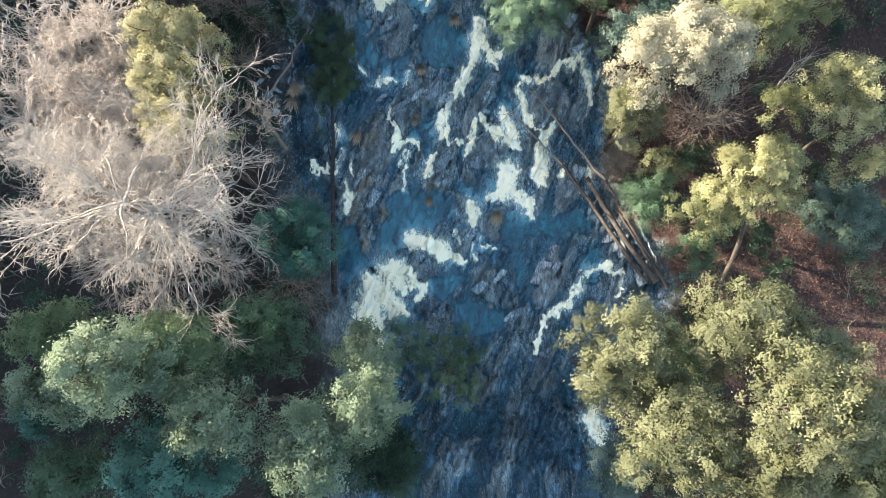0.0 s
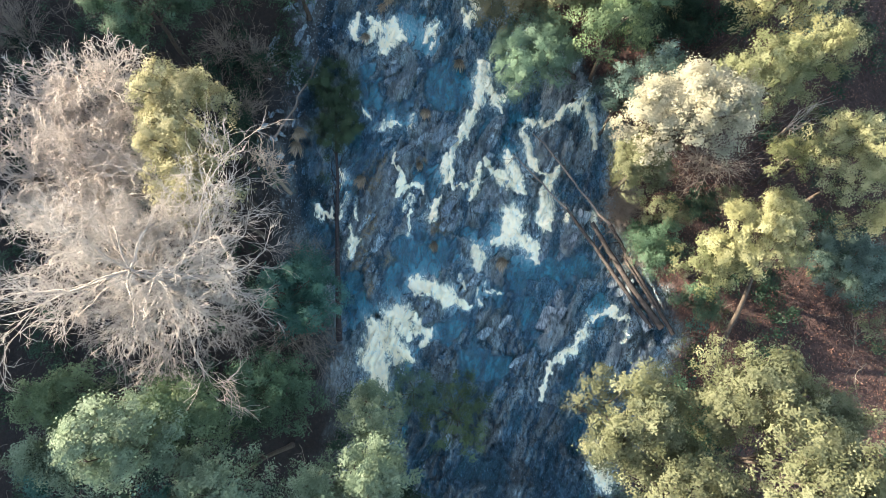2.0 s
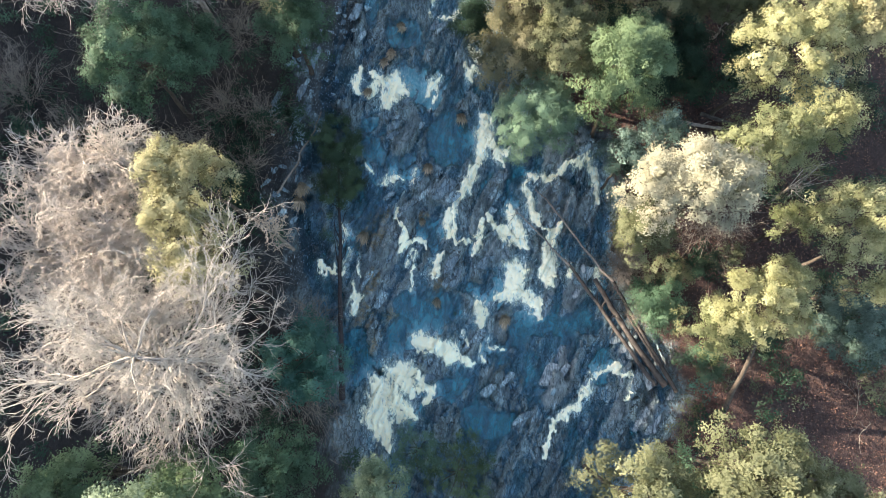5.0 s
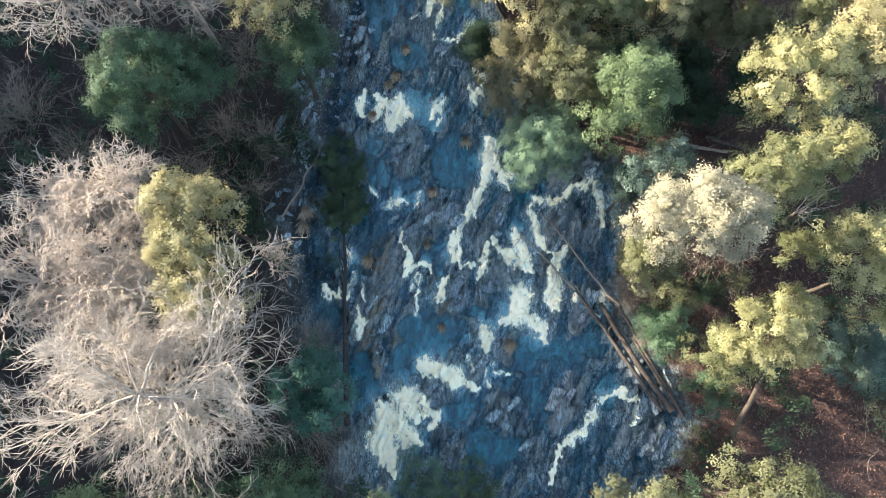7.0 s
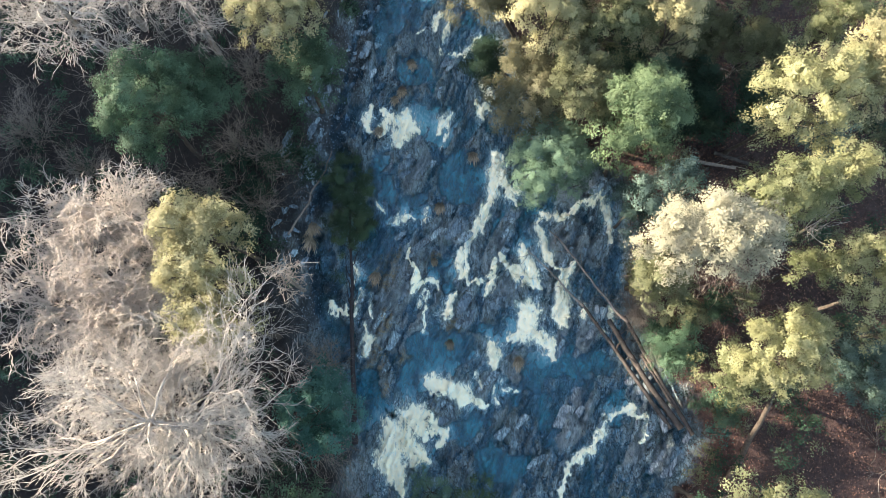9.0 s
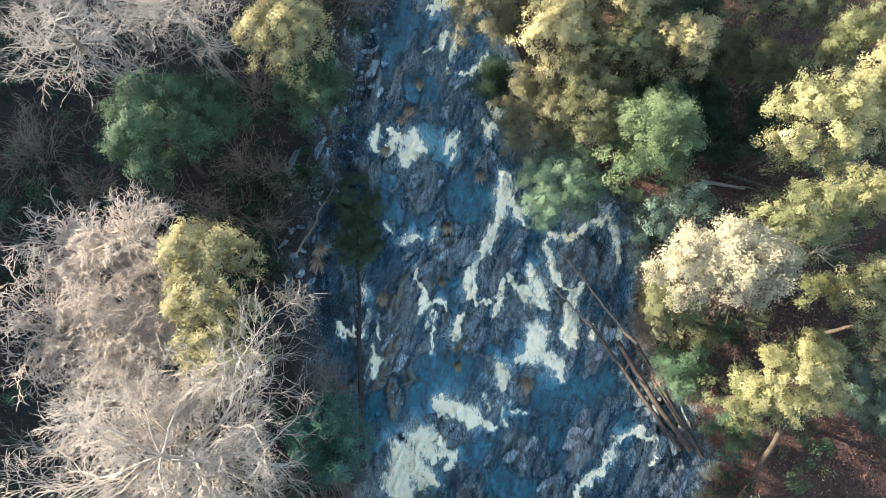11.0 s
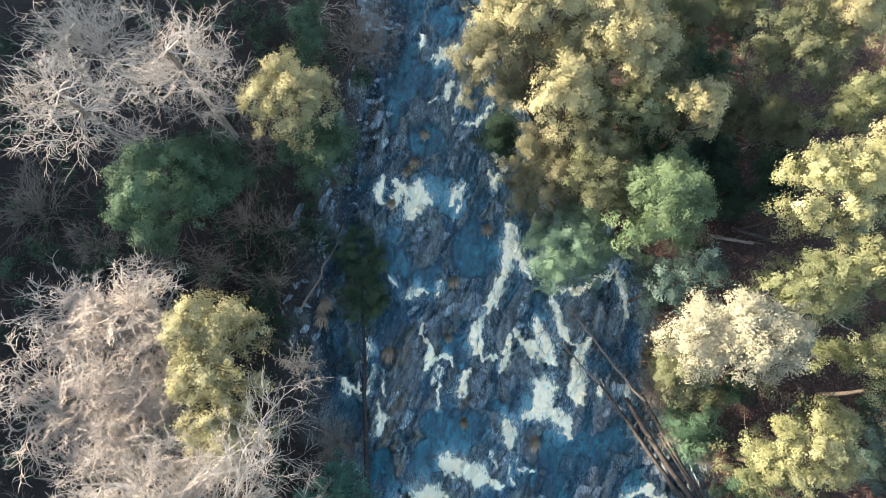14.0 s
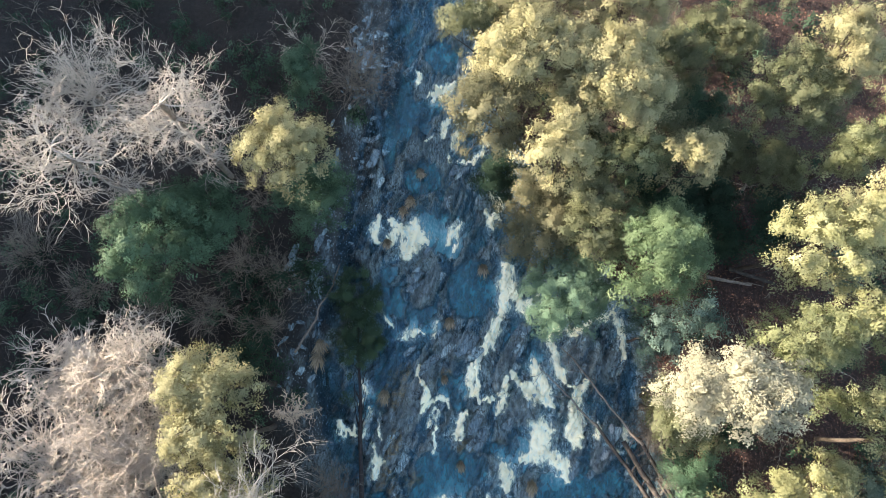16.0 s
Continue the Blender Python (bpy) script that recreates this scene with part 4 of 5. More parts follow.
def fallen_log(a, b, r0, r1, label, mat, stubs=6, bend=0.03, name="fallen_log"):
    TREE_COUNT[0] += 1
    rng = np.random.default_rng(900 + TREE_COUNT[0])
    root = tagged(new(name), label, "log")
    mid = (np.asarray(a, float) + np.asarray(b, float)) / 2
    root.location = mid
    pts = wander(rng, np.asarray(a) - mid, np.asarray(b) - mid, 16, bend)
    t = Tubes(10)
    t.add(pts, np.linspace(r0, r1, 16) * rng.uniform(0.9, 1.1, 16))
    part("trunk", t.mesh("trunk", mat), root)
    for k in range(stubs):
        i = rng.integers(3, 15)
        d = rng.normal(0, 1, 3)
        d[2] = abs(d[2]) * 0.5
        d /= np.linalg.norm(d)
        s = Tubes(4)
        s.add(wander(rng, pts[i], pts[i] + d * rng.uniform(0.4, 1.4), 5, 0.05), np.linspace(r1 * 0.5, 0.012, 5))
        part("branch_stub", s.mesh("branch_stub", mat), root)
    return root


def grass_tuft(x, y, r):
    TREE_COUNT[0] += 1
    rng = np.random.default_rng(1100 + TREE_COUNT[0])
    n, r = 200, r * 0.78
    bz = max(ground_at(x, y), float(water_z(y))) + 0.08
    ang = rng.uniform(0, 2 * math.pi, n)
    lean = np.stack([0.6 * np.cos(ang), 0.6 * np.sin(ang) - 0.8, np.zeros(n)], 1) * rng.uniform(0.3, 1.0, (n, 1)) * r * 1.9
    foot = rng.normal(0, r * 0.22, (n, 3)) * np.array([1, 1, 0])
    tip = foot + lean + np.array([0, 0, 1]) * rng.uniform(0.3, 0.7, (n, 1))
    side = np.stack([-np.sin(ang), np.cos(ang), np.zeros(n)], 1) * 0.032
    midp = (foot + tip) / 2 + np.array([0, 0, 0.14])
    v = np.stack([foot - side, midp - side, tip, midp + side], 1).reshape(-1, 3)
    me = mesh_from_arrays("grass_tuft", v, np.arange(4 * n).reshape(-1, 4), LEAF["straw"])
    add_attr(me, "tint", "FACE", rng.uniform(0, 1, n))
    add_facing(me, np.tile(np.array([[0.0, 0.0, 1.0]]), (n, 1)))
    ob = tagged(new("grass_tuft", me), "dry orange-brown grass tuft growing on river rock", "grass tuft", "grass tufts on the rocks")
    ob.location = (x, y, bz)


def slab_mesh(rng, mat):
    """An angular block of layered rock, long along its y, about 1 m."""
    bm = bmesh.new()
    pts = []
    for k in range(13):
        v = rng.normal(0, 1, 3)
        v /= np.linalg.norm(v)
        v = np.sign(v) * np.abs(v) ** 0.6
        pts.append(bm.verts.new((0.34 * v[0] + 0.12 * v[1], 0.62 * v[1], 0.16 * v[2] + 0.08 * v[0])))
    res = bmesh.ops.convex_hull(bm, input=pts)
    bmesh.ops.delete(bm, geom=list({g for g in res["geom_interior"] + res["geom_unused"] if isinstance(g, bmesh.types.BMVert)}), context="VERTS")
    bmesh.ops.bevel(bm, geom=bm.edges[:], offset=0.012, segments=1, affect="EDGES")
    me = bpy.data.meshes.new("rock")
    bm.to_mesh(me)
    bm.free()
    me.materials.append(mat)
    return me


def scatter_rocks():
    rng = np.random.default_rng(21)
    kinds = [slab_mesh(rng, ROCK) for _ in range(8)]
    pales = [slab_mesh(rng, PALE_ROCK) for _ in range(5)]
    strike = math.degrees(math.atan2(STRIKE[0], STRIKE[1]))

    def put(x, y, size, turn, low, pool_of=None):
        pool_of = pool_of or kinds
        ob = new("rock", pool_of[rng.integers(0, len(pool_of))])
        z = ground_at(x, y)
        ob.matrix_world = pose(x, y, z + low * size, rng.uniform(-12, 12), rng.uniform(-18, 18), turn) @ Matrix.Diagonal((size * rng.uniform(0.7, 1.2), size * rng.uniform(0.8, 1.5), size * rng.uniform(0.6, 1.0), 1))
        return ob
    for px, py, rx, ry, lift, turn in SHELVES:
        for k in range(int(3 + 1.2 * rx * ry)):
            a, q = rng.uniform(0, 2 * math.pi), math.sqrt(rng.uniform(0, 1))
            a, b = math.cos(a) * q * rx, math.sin(a) * q * ry
            c, s_ = math.cos(radians(turn)), math.sin(radians(turn))
            x, y = px + a * c + b * s_, py - a * s_ + b * c
            tagged(put(x, y, rng.uniform(0.4, 1.25), -strike + rng.normal(0, 10), 0.02), "dark angular slab of layered river rock", "rock", "river rocks")
    for k in range(170):
        y = rng.uniform(16, 42)
        x = float(np.interp(y, *EDGE_L)) - rng.uniform(-1.2, 2.6)
        tagged(put(x, y, rng.uniform(0.2, 0.65), rng.uniform(0, 180), 0.05), "small wet rock on the west bank", "rock", "bank rocks")
    for k in range(26):
        y = rng.uniform(2.5, 9)
        x = float(np.interp(y, *EDGE_R)) - rng.uniform(-0.2, 1.6)
        tagged(put(x, y, rng.uniform(0.5, 1.1), rng.uniform(-40, 20), 0.03, pales), "pale grey broken rock under the logs", "rock", "bank rocks")
    for x, y, size in ((6.5, 6.2, 1.5), (7.0, 7.3, 1.3), (6.2, 5.2, 1.1), (7.4, 6.4, 1.0), (8.3, 11.4, 1.2), (8.6, 12.6, 1.1), (11.3, 5.6, 0.9), (10.2, 7.4, 0.8)):
        tagged(put(x, y, size, -strike + rng.normal(0, 12), -0.02, pales), "pale grey slab of layered river rock", "rock", "river rocks")


build_land()
build_water()
scatter_rocks()
for i, (nm, pts) in enumerate(CAPSULES):
    white_water(nm, pts, i)

# ---- the east bank ----
OL, YE, CR = "round olive-green tree with dense small leaves", "bright yellow-green tree crown lit by low sun", "tall pale butter-yellow tree lit by low sun"
GN, GY, DK = "mid-green broadleaf tree at the river's edge", "grey-green feathery tree beside taller ones", "dark green understorey tree in shade"
leafy_tree(8.3, 0.4, 15.0, 2.4, 2.3, "olive", OL)
leafy_tree(13.6, 1.6, 15.5, 2.6, 2.2, "olive", OL)
leafy_tree(17.4, 0.6, 14.0, 1.5, 1.2, "olive", OL)
leafy_tree(10.2, -3.0, 16.5, 2.6, 2.2, "olive", OL)
leafy_tree(14.2, -1.7, 19.0, 2.3, 2.2, "olive", "tall yellow-olive tree above its neighbours")
leafy_tree(12.5, -4.3, 17.0, 1.9, 1.5, "olive", OL)
leafy_tree(17.5, -4.5, 16.5, 2.4, 2.0, "yellow", OL)
leafy_tree(9.4, -5.4, 8.0, 1.7, 1.4, "grey", GY)
leafy_tree(12.0, 0.3, 11.0, 1.6, 1.6, "green", DK)
leafy_tree(15.0, 8.7, 9.6, 1.8, 1.3, "yellow", "lower yellow-green tree beside a leaning one")
leafy_tree(16.8, 9.9, 11.2, 3.2, 2.2, "pale", "yellow-green tree on a long leaning bare trunk", 30, base=(16.3, 2.6), thick=0.19, skirt=False)
leafy_tree(23.4, 8.8, 8.0, 2.3, 2.1, "grey", "small blue-grey tree over red leaf litter")
leafy_tree(12.9, 10.4, 5.5, 1.35, 1.7, "green", "small green tree behind the stranded logs", thick=0.09)
shrub(15.3, 6.9, 5.0, 1.5, 1.3, "green", "green shrub on the bank above the logs")
shrub(15.2, 5.2, 4.0, 0.8, 0.7, "teal", "small blue-green shrub at the log ends")
leafy_tree(12.3, 15.2, 15.5, 2.6, 1.9, "cream", "large cream-white tree crown in full low sun")
leafy_tree(10.8, 15.4, 14.5, 1.6, 1.7, "cream", "cream-white tree crown partly in shade")
leafy_tree(10.7, 14.1, 10.5, 1.6, 1.5, "olive", "olive tree hanging over the rock bank")
leafy_tree(10.1, 18.5, 10.0, 1.1, 1.6, "grey", GY, thick=0.1)
leafy_tree(11.8, 19.2, 11.5, 1.2, 1.3, "grey", GY, thick=0.1)
leafy_tree(5.2, 20.8, 10.7, 2.3, 2.3, "mint", GN, base=(8.6, 22.2))
leafy_tree(9.5, 22.4, 14.0, 2.2, 2.8, "lime", "tall green tree above the river bend", -25)
leafy_tree(16.7, 17.9, 14.0, 2.7, 1.5, "yellow", "wide olive tree with its far end in sun", 12)
leafy_tree(19.0, 18.6, 14.3, 1.4, 1.4, "pale", YE)
leafy_tree(21.5, 22.3, 10.0, 1.3, 1.3, "grey", GY)
leafy_tree(17.8, 22.7, 15.5, 3.0, 2.2, "pale", YE, 20)
leafy_tree(22.0, 24.5, 15.5, 2.6, 2.2, "butter", CR)
leafy_tree(19.6, 14.6, 10.0, 1.3, 0.9, "yellow", OL)
leafy_tree(20.9, 14.8, 12.7, 1.6, 0.95, "pale", YE)
leafy_tree(21.2, 12.7, 12.5, 1.5, 1.1, "pale", YE)
leafy_tree(22.5, 10.6, 11.0, 1.1, 0.8, "pale", YE)
leafy_tree(3.8, 25.4, 11.0, 2.1, 2.7, "brown", "grey-olive tree leaning over the river", base=(6.4, 26))
leafy_tree(6.7, 24.6, 13.0, 2.1, 2.3, "olive", OL)
leafy_tree(4.0, 27.6, 15.5, 1.6, 1.7, "butter", CR, base=(5.2, 27.5))
leafy_tree(8.4, 28.0, 13.0, 2.2, 1.1, "yellow", "narrow row of yellow-olive foliage")
leafy_tree(6.2, 29.4, 11.0, 1.7, 1.4, "olive", OL)
leafy_tree(9.6, 29.6, 9.5, 1.8, 1.3, "dark", DK)
leafy_tree(13.8, 30.2, 8.0, 1.6, 1.4, "olive", DK)
leafy_tree(11.4, 27.4, 14.0, 1.5, 1.1, "butter", CR)
leafy_tree(0.9, 30.5, 14.5, 2.1, 2.4, "brown", "brown-olive tree overhanging the river", base=(4.4, 31))
leafy_tree(3.5, 32.9, 16.0, 3.1, 2.1, "butter", CR)
leafy_tree(7.8, 31.5, 16.0, 2.4, 2.8, "butter", CR)
leafy_tree(-0.1, 35.8, 14.0, 1.8, 1.1, "olive", OL, base=(2.8, 36))
leafy_tree(3.4, 37.5, 15.5, 2.6, 2.0, "butter", CR)
leafy_tree(8.3, 37.0, 15.5, 2.8, 2.2, "butter", CR)
leafy_tree(18.2, 31.8, 13.7, 3.0, 2.3, "olive", OL)
leafy_tree(20.4, 33.6, 15.0, 1.9, 1.8, "butter", CR)
leafy_tree(18.4, 28.7, 9.0, 1.8, 1.5, "olive", OL)
leafy_tree(16.7, 38.2, 8.0, 2.9, 2.2, "olive", DK)
leafy_tree(14.6, 33.3, 8.0, 1.7, 1.4, "green", DK)
leafy_tree(20.8, 28.2, 13.0, 2.1, 1.1, "yellow", YE, 25)
leafy_tree(18.5, 25.5, 8.0, 1.4, 2.0, "dark", DK)
leafy_tree(12.3, 27.7, 8.0, 2.0, 1.7, "dark", DK)
leafy_tree(1.6, 28.9, 7.0, 1.2, 1.6, "dark", DK, base=(4.2, 28.9))

leafy_tree(5.7, 30.8, 14.6, 1.9, 1.8, "butter", CR)
leafy_tree(1.7, 33.3, 14.6, 1.7, 1.6, "butter", CR, base=(3.6, 33.2))
leafy_tree(12.5, 24.8, 6.8, 1.8, 1.6, "dark", DK)
leafy_tree(14.7, 27.2, 7.4, 1.9, 1.6, "dark", DK)
leafy_tree(15.6, 30.2, 8.2, 1.8, 1.8, "olive", OL)
leafy_tree(15.6, 24.9, 6.4, 1.5, 1.5, "dark", DK)
leafy_tree(11.6, 32.6, 9.5, 1.9, 1.8, "olive", OL)
leafy_tree(12.8, 36.0, 9.5, 2.1, 1.9, "olive", OL)

# ---- the west bank ----
WG, WS = "soft grey-green tree in open shade", "blue-green tree in deep shade"
leafy_tree(-17.1, 1.4, 15.0, 1.7, 1.3, "lime", WG)
leafy_tree(-13.2, 0.0, 18.0, 2.1, 1.7, "sage", WG)
leafy_tree(-16.8, -1.0, 15.0, 1.7, 1.2, "sage", WG)
leafy_tree(-11.9, 0.9, 15.0, 2.1, 1.4, "lime", WG)
leafy_tree(-9.0, 1.7, 12.5, 2.0, 1.6, "green", WG)
leafy_tree(-8.1, 6.9, 10.7, 1.8, 2.1, "teal", WS)
leafy_tree(-9.7, -2.0, 16.5, 1.9, 1.5, "sage", WG)
leafy_tree(-12.1, -4.2, 14.0, 2.8, 1.7, "teal", WS)
leafy_tree(-5.6, -3.4, 15.8, 1.5, 1.9, "sage", WG)
leafy_tree(-3.4, -1.7, 15.5, 1.6, 1.4, "sage", WG, base=(-5.6, -2.5))
leafy_tree(-3.8, 0.6, 12.5, 1.2, 1.4, "sage", WG, base=(-5.6, 0))
leafy_tree(-3.2, -4.9, 9.0, 1.9, 1.9, "dark", DK, base=(-6.2, -5.5))
leafy_tree(-18.2, -5.2, 11.0, 2.3, 1.2, "green", WG)
leafy_tree(-21.2, -2.6, 9.0, 1.0, 1.2, "teal", WS)
shrub(0.4, 0.0, 2.8, 2.6, 2.5, "lime", "dark green shrub leaning over the water")
shrub(-2.2, 1.4, 2.6, 1.9, 1.7, "mint", "dark green shrub beside the foaming plunge")
leafy_tree(-13.3, 15.8, 15.0, 2.1, 1.6, "tan", "olive-yellow tree among bare crowns")
leafy_tree(-12.9, 13.4, 15.0, 1.9, 1.3, "tan", "olive-yellow tree among bare crowns")
leafy_tree(-12.2, 11.3, 15.0, 1.7, 1.2, "tan", "small yellow-green tree hemmed in by bare branches")
leafy_tree(-17.3, 23.5, 14.0, 2.6, 2.8, "green", WG)
leafy_tree(-16.2, 26.0, 10.5, 2.2, 2.2, "green", DK)
leafy_tree(-10.3, 28.1, 15.2, 2.2, 2.0, "tan", "dense yellow-olive tree half in sun")
leafy_tree(-9.5, 27.0, 11.0, 2.1, 1.8, "green", DK)
leafy_tree(-10.7, 35.4, 9.0, 1.0, 2.0, "green", DK, thick=0.1)
shrub(-13.8, 18.2, 4.0, 2.0, 1.7, "dark", "low dark shrub on the shaded bank")
shrub(-14.2, 21.9, 3.6, 2.2, 2.4, "dark", "low dark shrub on the shaded bank")

BG = "large leafless tree with pale fanning branches"
SB = "leafless tree with pale twigs in warm low sun"
bare_tree(-13.4, 6.9, 18.4, 6.4, BG, 40, 5, 0.25, 0.80, SILVER, crook=0.15, spread=0.56, flat=1.25)
bare_tree(-18.6, 8.6, 15.5, 5.0, BG, 24, 4, 0.22, 0.66, SILVER, crook=0.18, flat=0.9)
bare_tree(-17.9, 12.6, 15.4, 4.1, SB, 34, 4, 0.20, 0.66, crook=0.27, spread=0.75, flat=0.9, least=0.0155)
bare_tree(-21.4, 12.6, 14.8, 4.4, SB, 28, 4, 0.22, 0.66, crook=0.27, spread=0.75, flat=0.9, least=0.0155)
bare_tree(-17.7, 17.2, 15.8, 3.7, SB, 32, 4, 0.18, 0.66, crook=0.27, spread=0.75, flat=0.9, least=0.0155)
bare_tree(-16.2, 30.0, 16.2, 5.0, BG, 32, 4, 0.16, 0.84, CHALK, crook=0.20, flat=1.4, kids=(3.2, 3.4), least=0.012)
bare_tree(-20.8, 27.3, 16.6, 4.8, BG, 28, 4, 0.16, 0.84, CHALK, crook=0.20, flat=1.4, kids=(3.2, 3.4), least=0.012)
bare_tree(-21.8, 32.5, 14.5, 4.0, BG, 20, 4, 0.22, 0.6, crook=0.20)
bare_tree(-21.6, 16.8, 14.4, 3.8, SB, 24, 4, 0.2, 0.66, crook=0.27, spread=0.75, flat=0.9, least=0.0155)
bare_tree(-10.6, 14.5, 9.3, 2.2, "small bare tree with crooked sunlit twigs", 16, 3, 0.11, 0.86, SUN_WARM, crook=0.34, spread=0.85, flat=1.4, kids=(2.6, 3.2), least=0.017)
thicket(-7.9, 37.0, 3.0, 3.2, 3.2, "leafless grey shrub overhanging the river", 60)
for tx, ty, tr in ((-13.4, 20.0, 1.7), (-12.8, 23.2, 1.5), (-15.2, 24.0, 1.8), (-16.6, 20.8, 1.7), (-14.4, 29.4, 1.5), (-12.6, 32.5, 1.8), (-20.5, 21.0, 1.8), (-9.0, 9.8, 1.2), (-24.5, 22.0, 1.8)):
    thicket(tx, ty, tr, tr, 2.4, "leafless grey shrub on the shaded bank", 35)
thicket(-28.6, 24.8, 2.2, 2.2, 3.0, "leafless grey shrub in shade", 50)
bare_tree(-10.5, 37.9, 9.0, 2.1, "small bare tree in shade", 6, 3, 0.08, 0.4)
shrub(13.7, 12.4, 4.6, 1.6, 1.2, "olive", "olive shrub on the bank above the logs")
shrub(15.4, 13.0, 4.6, 1.7, 1.2, "dark", "dark green shrub under the trees")
shrub(17.6, 13.3, 4.4, 1.5, 1.0, "olive", "olive shrub under the trees")
thicket(11.6, 13.2, 1.3, 1.9, 1.8, "tangle of brown twigs behind the logs", 110)
thicket(12.6, 10.6, 1.0, 1.6, 1.4, "tangle of brown twigs behind the logs", 70)
thicket(-9.6, 5.3, 2.2, 1.8, 4.0, "leafless shrub above the fallen trunk", 45)
thicket(16.4, 15.9, 1.6, 1.5, 5.0, "tangle of brown twigs under the trees", 45)
bare_tree(21.0, 17.2, 8.6, 2.2, "small leafless tree with pale curved branches", 7, 2, 0.10, 0.4)
bare_tree(17.7, 28.3, 6.5, 2.4, "small leafless tree with drooping branches", 8, 2, 0.09, 0.4)
fallen_log((15.0, 34.4, 4.6), (17.0, 34.9, 4.9), 0.06, 0.03, "thin pale dead branch caught in undergrowth", PALE, 3, 0.05, "dead_branch")

# ---- logs and fallen trees ----
fallen_log((13.8, 5.4, 0.97), (9.5, 12.3, 1.49), 0.24, 0.15, "thick brown weathered log stranded at the bank", LOGS, 4)
fallen_log((14.5, 5.0, 0.95), (10.5, 12.5, 1.60), 0.15, 0.11, "grey weathered log lying along the bank", LOGS, 3, 0.02)
fallen_log((10.7, 12.1, 1.63), (5.7, 18.3, 2.05), 0.10, 0.035, "long thin forked log reaching over the rapids", TWIG, 12, 0.05)
fallen_log((13.1, 5.4, 0.98), (7.8, 13.4, 1.45), 0.16, 0.09, "dark wet log at the water's edge", LOGS, 4, 0.02)
fallen_log((7.9, 13.2, 1.49), (4.3, 17.0, 1.87), 0.08, 0.03, "thin bleached branch over the white water", TWIG, 8, 0.04)
fallen_log((13.4, 6.7, 1.20), (11.5, 10.0, 1.45), 0.11, 0.07, "short split log wedged beside the others", LOGS, 2, 0.02)
fallen_log((15.2, 22.6, 3.3), (18.0, 22.0, 3.4), 0.12, 0.09, "pale log on the leaf litter", TWIG, 2, 0.01)
fallen_log((16.7, 23.1, 3.4), (19.6, 22.0, 3.4), 0.13, 0.10, "brown log on the leaf litter", LOGS, 2, 0.01)
fallen_log((-11.7, 18.2, 1.7), (-8.9, 24.0, 1.9), 0.09, 0.04, "thin dead branch across wet rocks", TWIG, 6, 0.08)


def fallen_tree():
    """A whole tree that lies along the river's west edge, its crown in the water."""
    rng = np.random.default_rng(77)
    root = tagged(new("fallen_tree"), "fallen tree with dark wet trunk and drowned green crown", "fallen tree")
    root.location = (-7.3, 12, 1.2)
    o = np.array([-7.3, 12, 1.2])
    a, b = np.array([-7.0, 4.6, 0.9]) - o, np.array([-7.6, 20.6, 1.9]) - o
    pts = wander(rng, a, b, 18, 0.03)
    t = Tubes(8)
    t.add(pts, np.linspace(0.2, 0.05, 18))
    part("trunk", t.mesh("trunk", WETLOG), root)
    lobes = []
    for k in range(26):
        i = rng.integers(9, 18)
        side = 1 if k % 2 else -1
        out = rng.uniform(0.5, 1.25) * (0.6 + 0.05 * (i - 9))
        tip = pts[i] + np.array([side * out, rng.uniform(0.8, 2.2), rng.uniform(-0.1, 0.5)])
        t = Tubes(4)
        t.add(wander(rng, pts[i], tip, 6, 0.06), np.linspace(0.04, 0.01, 6))
        part("branch", t.mesh("branch", WETLOG), root)
        if i > 12 and tip[1] < 12.0:
            lobes.append((tip[0], tip[1], tip[2], rng.uniform(0.35, 0.6)))
    for k in range(46):
        lobes.append((b[0] + rng.normal(0, 0.5), b[1] - 0.2 + rng.normal(0, 1.7), b[2] + rng.uniform(-0.3, 0.3), rng.uniform(0.18, 0.36)))
    pos, nrm, tint, soft = foliage(rng, lobes, 420, 0.3, 0.15)
    part("crown", leaf_mesh("crown", rng, pos, nrm, tint, 0.16, LEAF["pine"], 0.3, soft), root)


fallen_tree()
for x, y, r in ((0.8, 23.9, 0.5), (-1.5, 20.3, 0.45), (-5.9, 15.6, 0.5), (3.5, 9.9, 0.5), (-1.9, 16.5, 0.3), (-0.9, 11.1, 0.35), (-10.1, 18.9, 0.6), (-4.1, 28.7, 0.5), (-3.4, 30.7, 0.45), (-5.7, 25.7, 0.4), (-4.6, 28.0, 0.4), (-10.3, 18.0, 0.6)):
    grass_tuft(x, y, r)

# ---- undergrowth and leaf litter ----


def undergrowth(name, label, style, count, xr, yr, seed, side, hmax):
    rng = np.random.default_rng(seed)
    x, y = rng.uniform(*xr, count * 3), rng.uniform(*yr, count * 3)
    west, east = outside(x, y)
    d = west if side == "west" else east
    open_ground = fbm(x * 0.22, y * 0.22, 201)
    ok = (d > 0.45) & (open_ground > (0.36 if side == "west" else 0.47))
    x, y = x[ok][:count], y[ok][:count]
    z = land_z(x, y)
    r = rng.uniform(0.25, 0.7, len(x))
    hh = rng.uniform(0.1, hmax, len(x))
    colour, size, shape, per_m2, clump = STYLE[style]
    pos, nrm, tint, soft = foliage(rng, np.stack([x, y, z + hh, r], 1), per_m2 * 0.48, clump, 0.1)
    tagged(new(name, leaf_mesh(name, rng, pos, nrm, tint, size, LEAF[colour], shape, soft)), label, "undergrowth", kind="stuff")


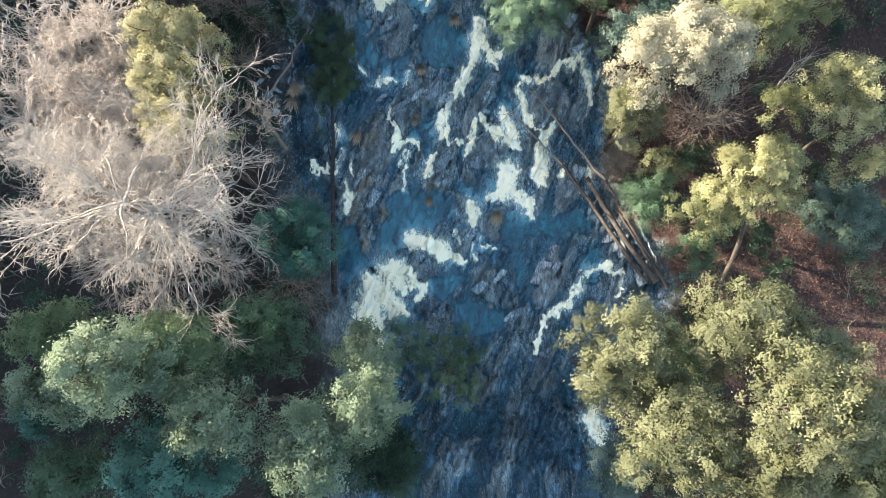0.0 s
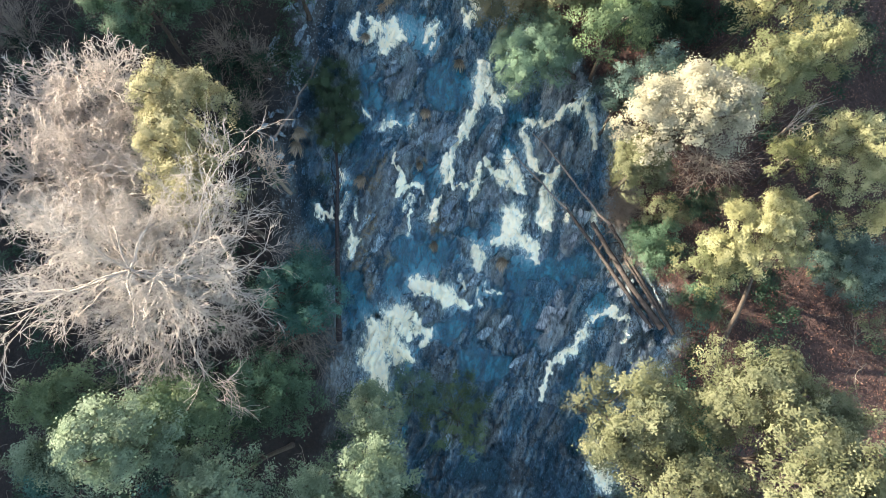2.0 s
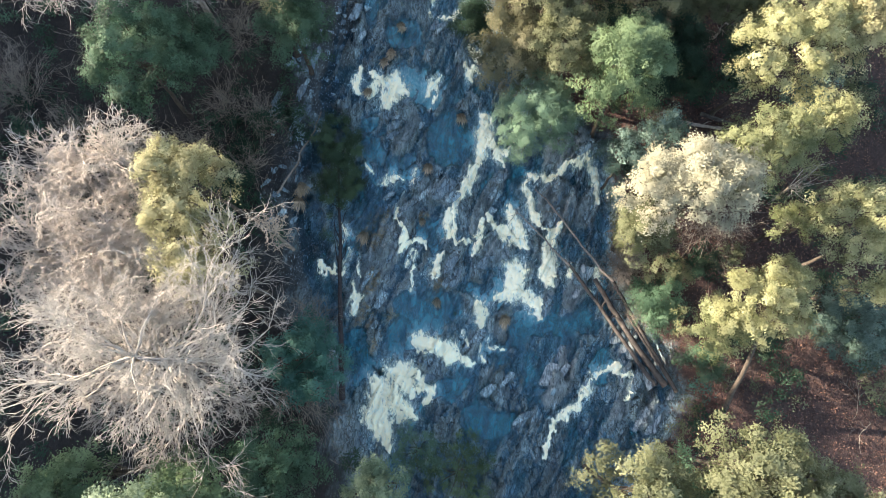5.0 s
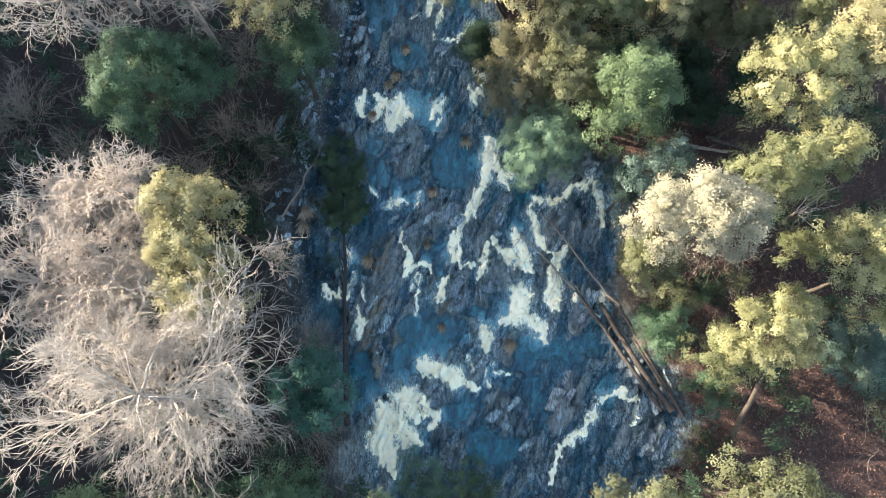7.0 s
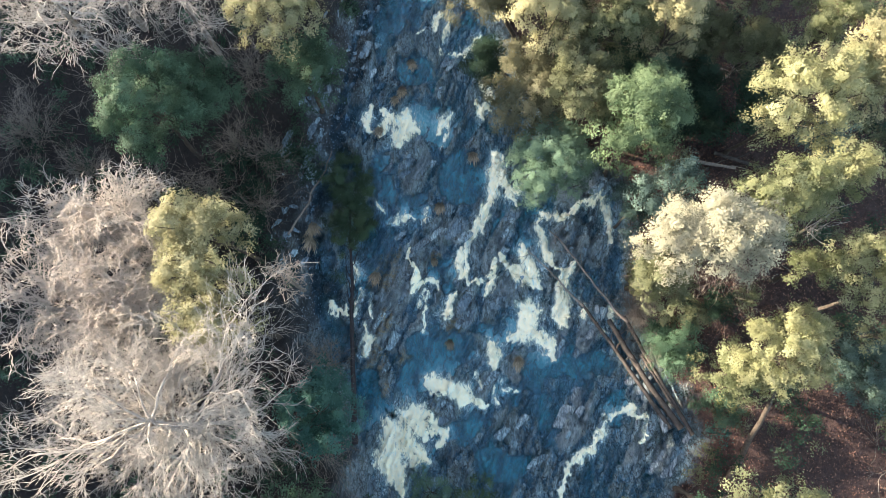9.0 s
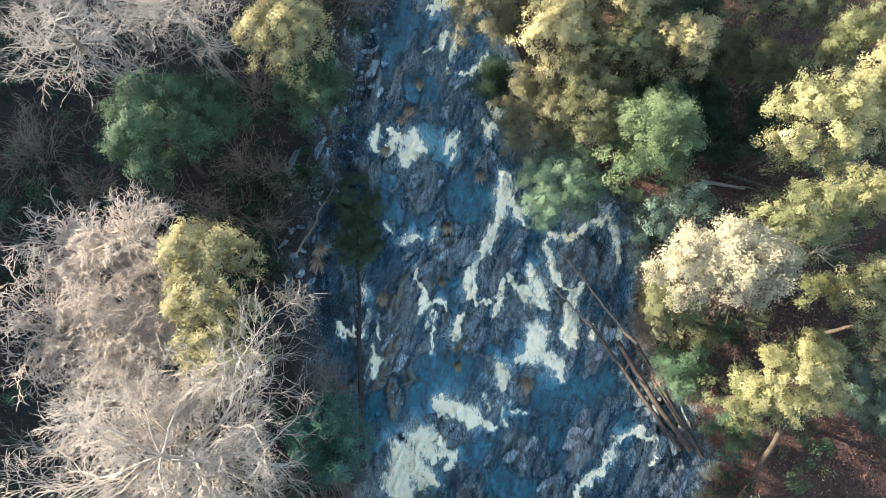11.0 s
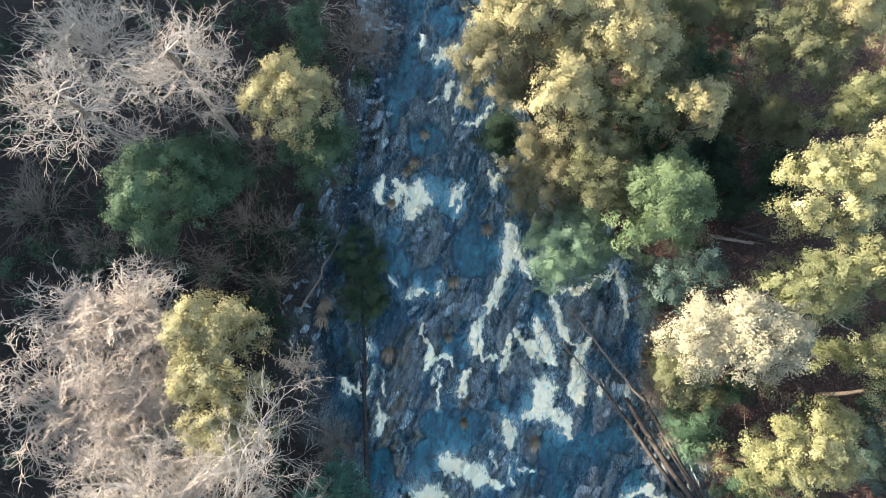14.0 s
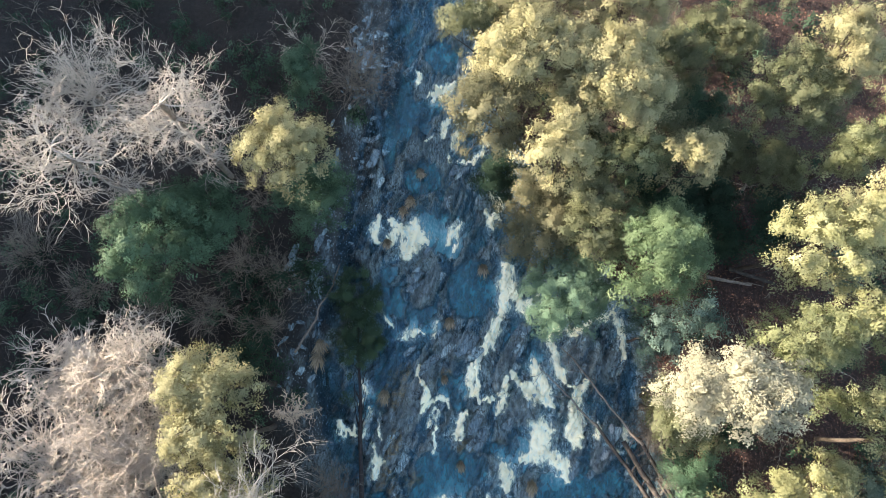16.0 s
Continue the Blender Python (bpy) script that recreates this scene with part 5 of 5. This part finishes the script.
undergrowth("undergrowth", "low dark green undergrowth on the shaded bank", "dark", 420, (-36, -5), (-8, 47), 1, "west", 1.8)
undergrowth("undergrowth", "low green undergrowth under the trees", "green", 130, (-36, -5), (-8, 47), 2, "west", 1.2)
undergrowth("undergrowth", "low olive undergrowth under the trees", "olive", 240, (3, 36), (-8, 48), 3, "east", 2.6)
undergrowth("undergrowth", "low dark green undergrowth under the trees", "dark", 420, (3, 36), (-8, 48), 4, "east", 3.0)


def twig_tangle(name, label, count, xr, yr, seed, side, mat):
    """Dead stems and twigs that lie and lean over the bank."""
    rng = np.random.default_rng(seed)
    t = Tubes(3)
    x, y = rng.uniform(*xr, count * 3), rng.uniform(*yr, count * 3)
    west, east = outside(x, y)
    ok = (west if side == "west" else east) > 0.5
    x, y = x[ok][:count], y[ok][:count]
    z = land_z(x, y)
    m = len(x)
    ang = rng.uniform(0, 2 * math.pi, m)
    way = np.stack([np.cos(ang), np.sin(ang), rng.uniform(0.15, 1.4, m)], 1)
    grow(rng, t, np.stack([x, y, z], 1), way, rng.uniform(0.5, 1.5, m), rng.uniform(0.012, 0.028, m), 2, 0.0, 0.8, 0.16, kids=(3.4, 4.0))
    tagged(new(name, t.mesh(name, mat)), label, "undergrowth", kind="stuff")


twig_tangle("twig_tangle", "grey bare twigs over the shaded bank", 420, (-34, -5), (-8, 46), 11, "west", TWIG)
twig_tangle("twig_tangle", "brown bare twigs over the leaf litter", 160, (8, 33), (-8, 46), 12, "east", TWIG)


def leaf_litter():
    rng = np.random.default_rng(5)
    x, y = rng.uniform(8, 32, 36000), rng.uniform(-8, 46, 36000)
    west, east = outside(x, y)
    ok = east > 0.6
    x, y = x[ok], y[ok]
    pos = np.stack([x, y, land_z(x, y) + 0.03], 1)
    nrm = np.array([[0, 0, 1.0]]) + rng.normal(0, 0.3, pos.shape)
    tint = rng.beta(1.2, 2.5, len(x))
    tagged(new("leaf_litter", leaf_mesh("leaf_litter", rng, pos, nrm, tint, 0.14, LEAF["litter"], 0.6)), "scattered red-brown fallen leaves on the ground", "leaf litter", kind="stuff")


leaf_litter()
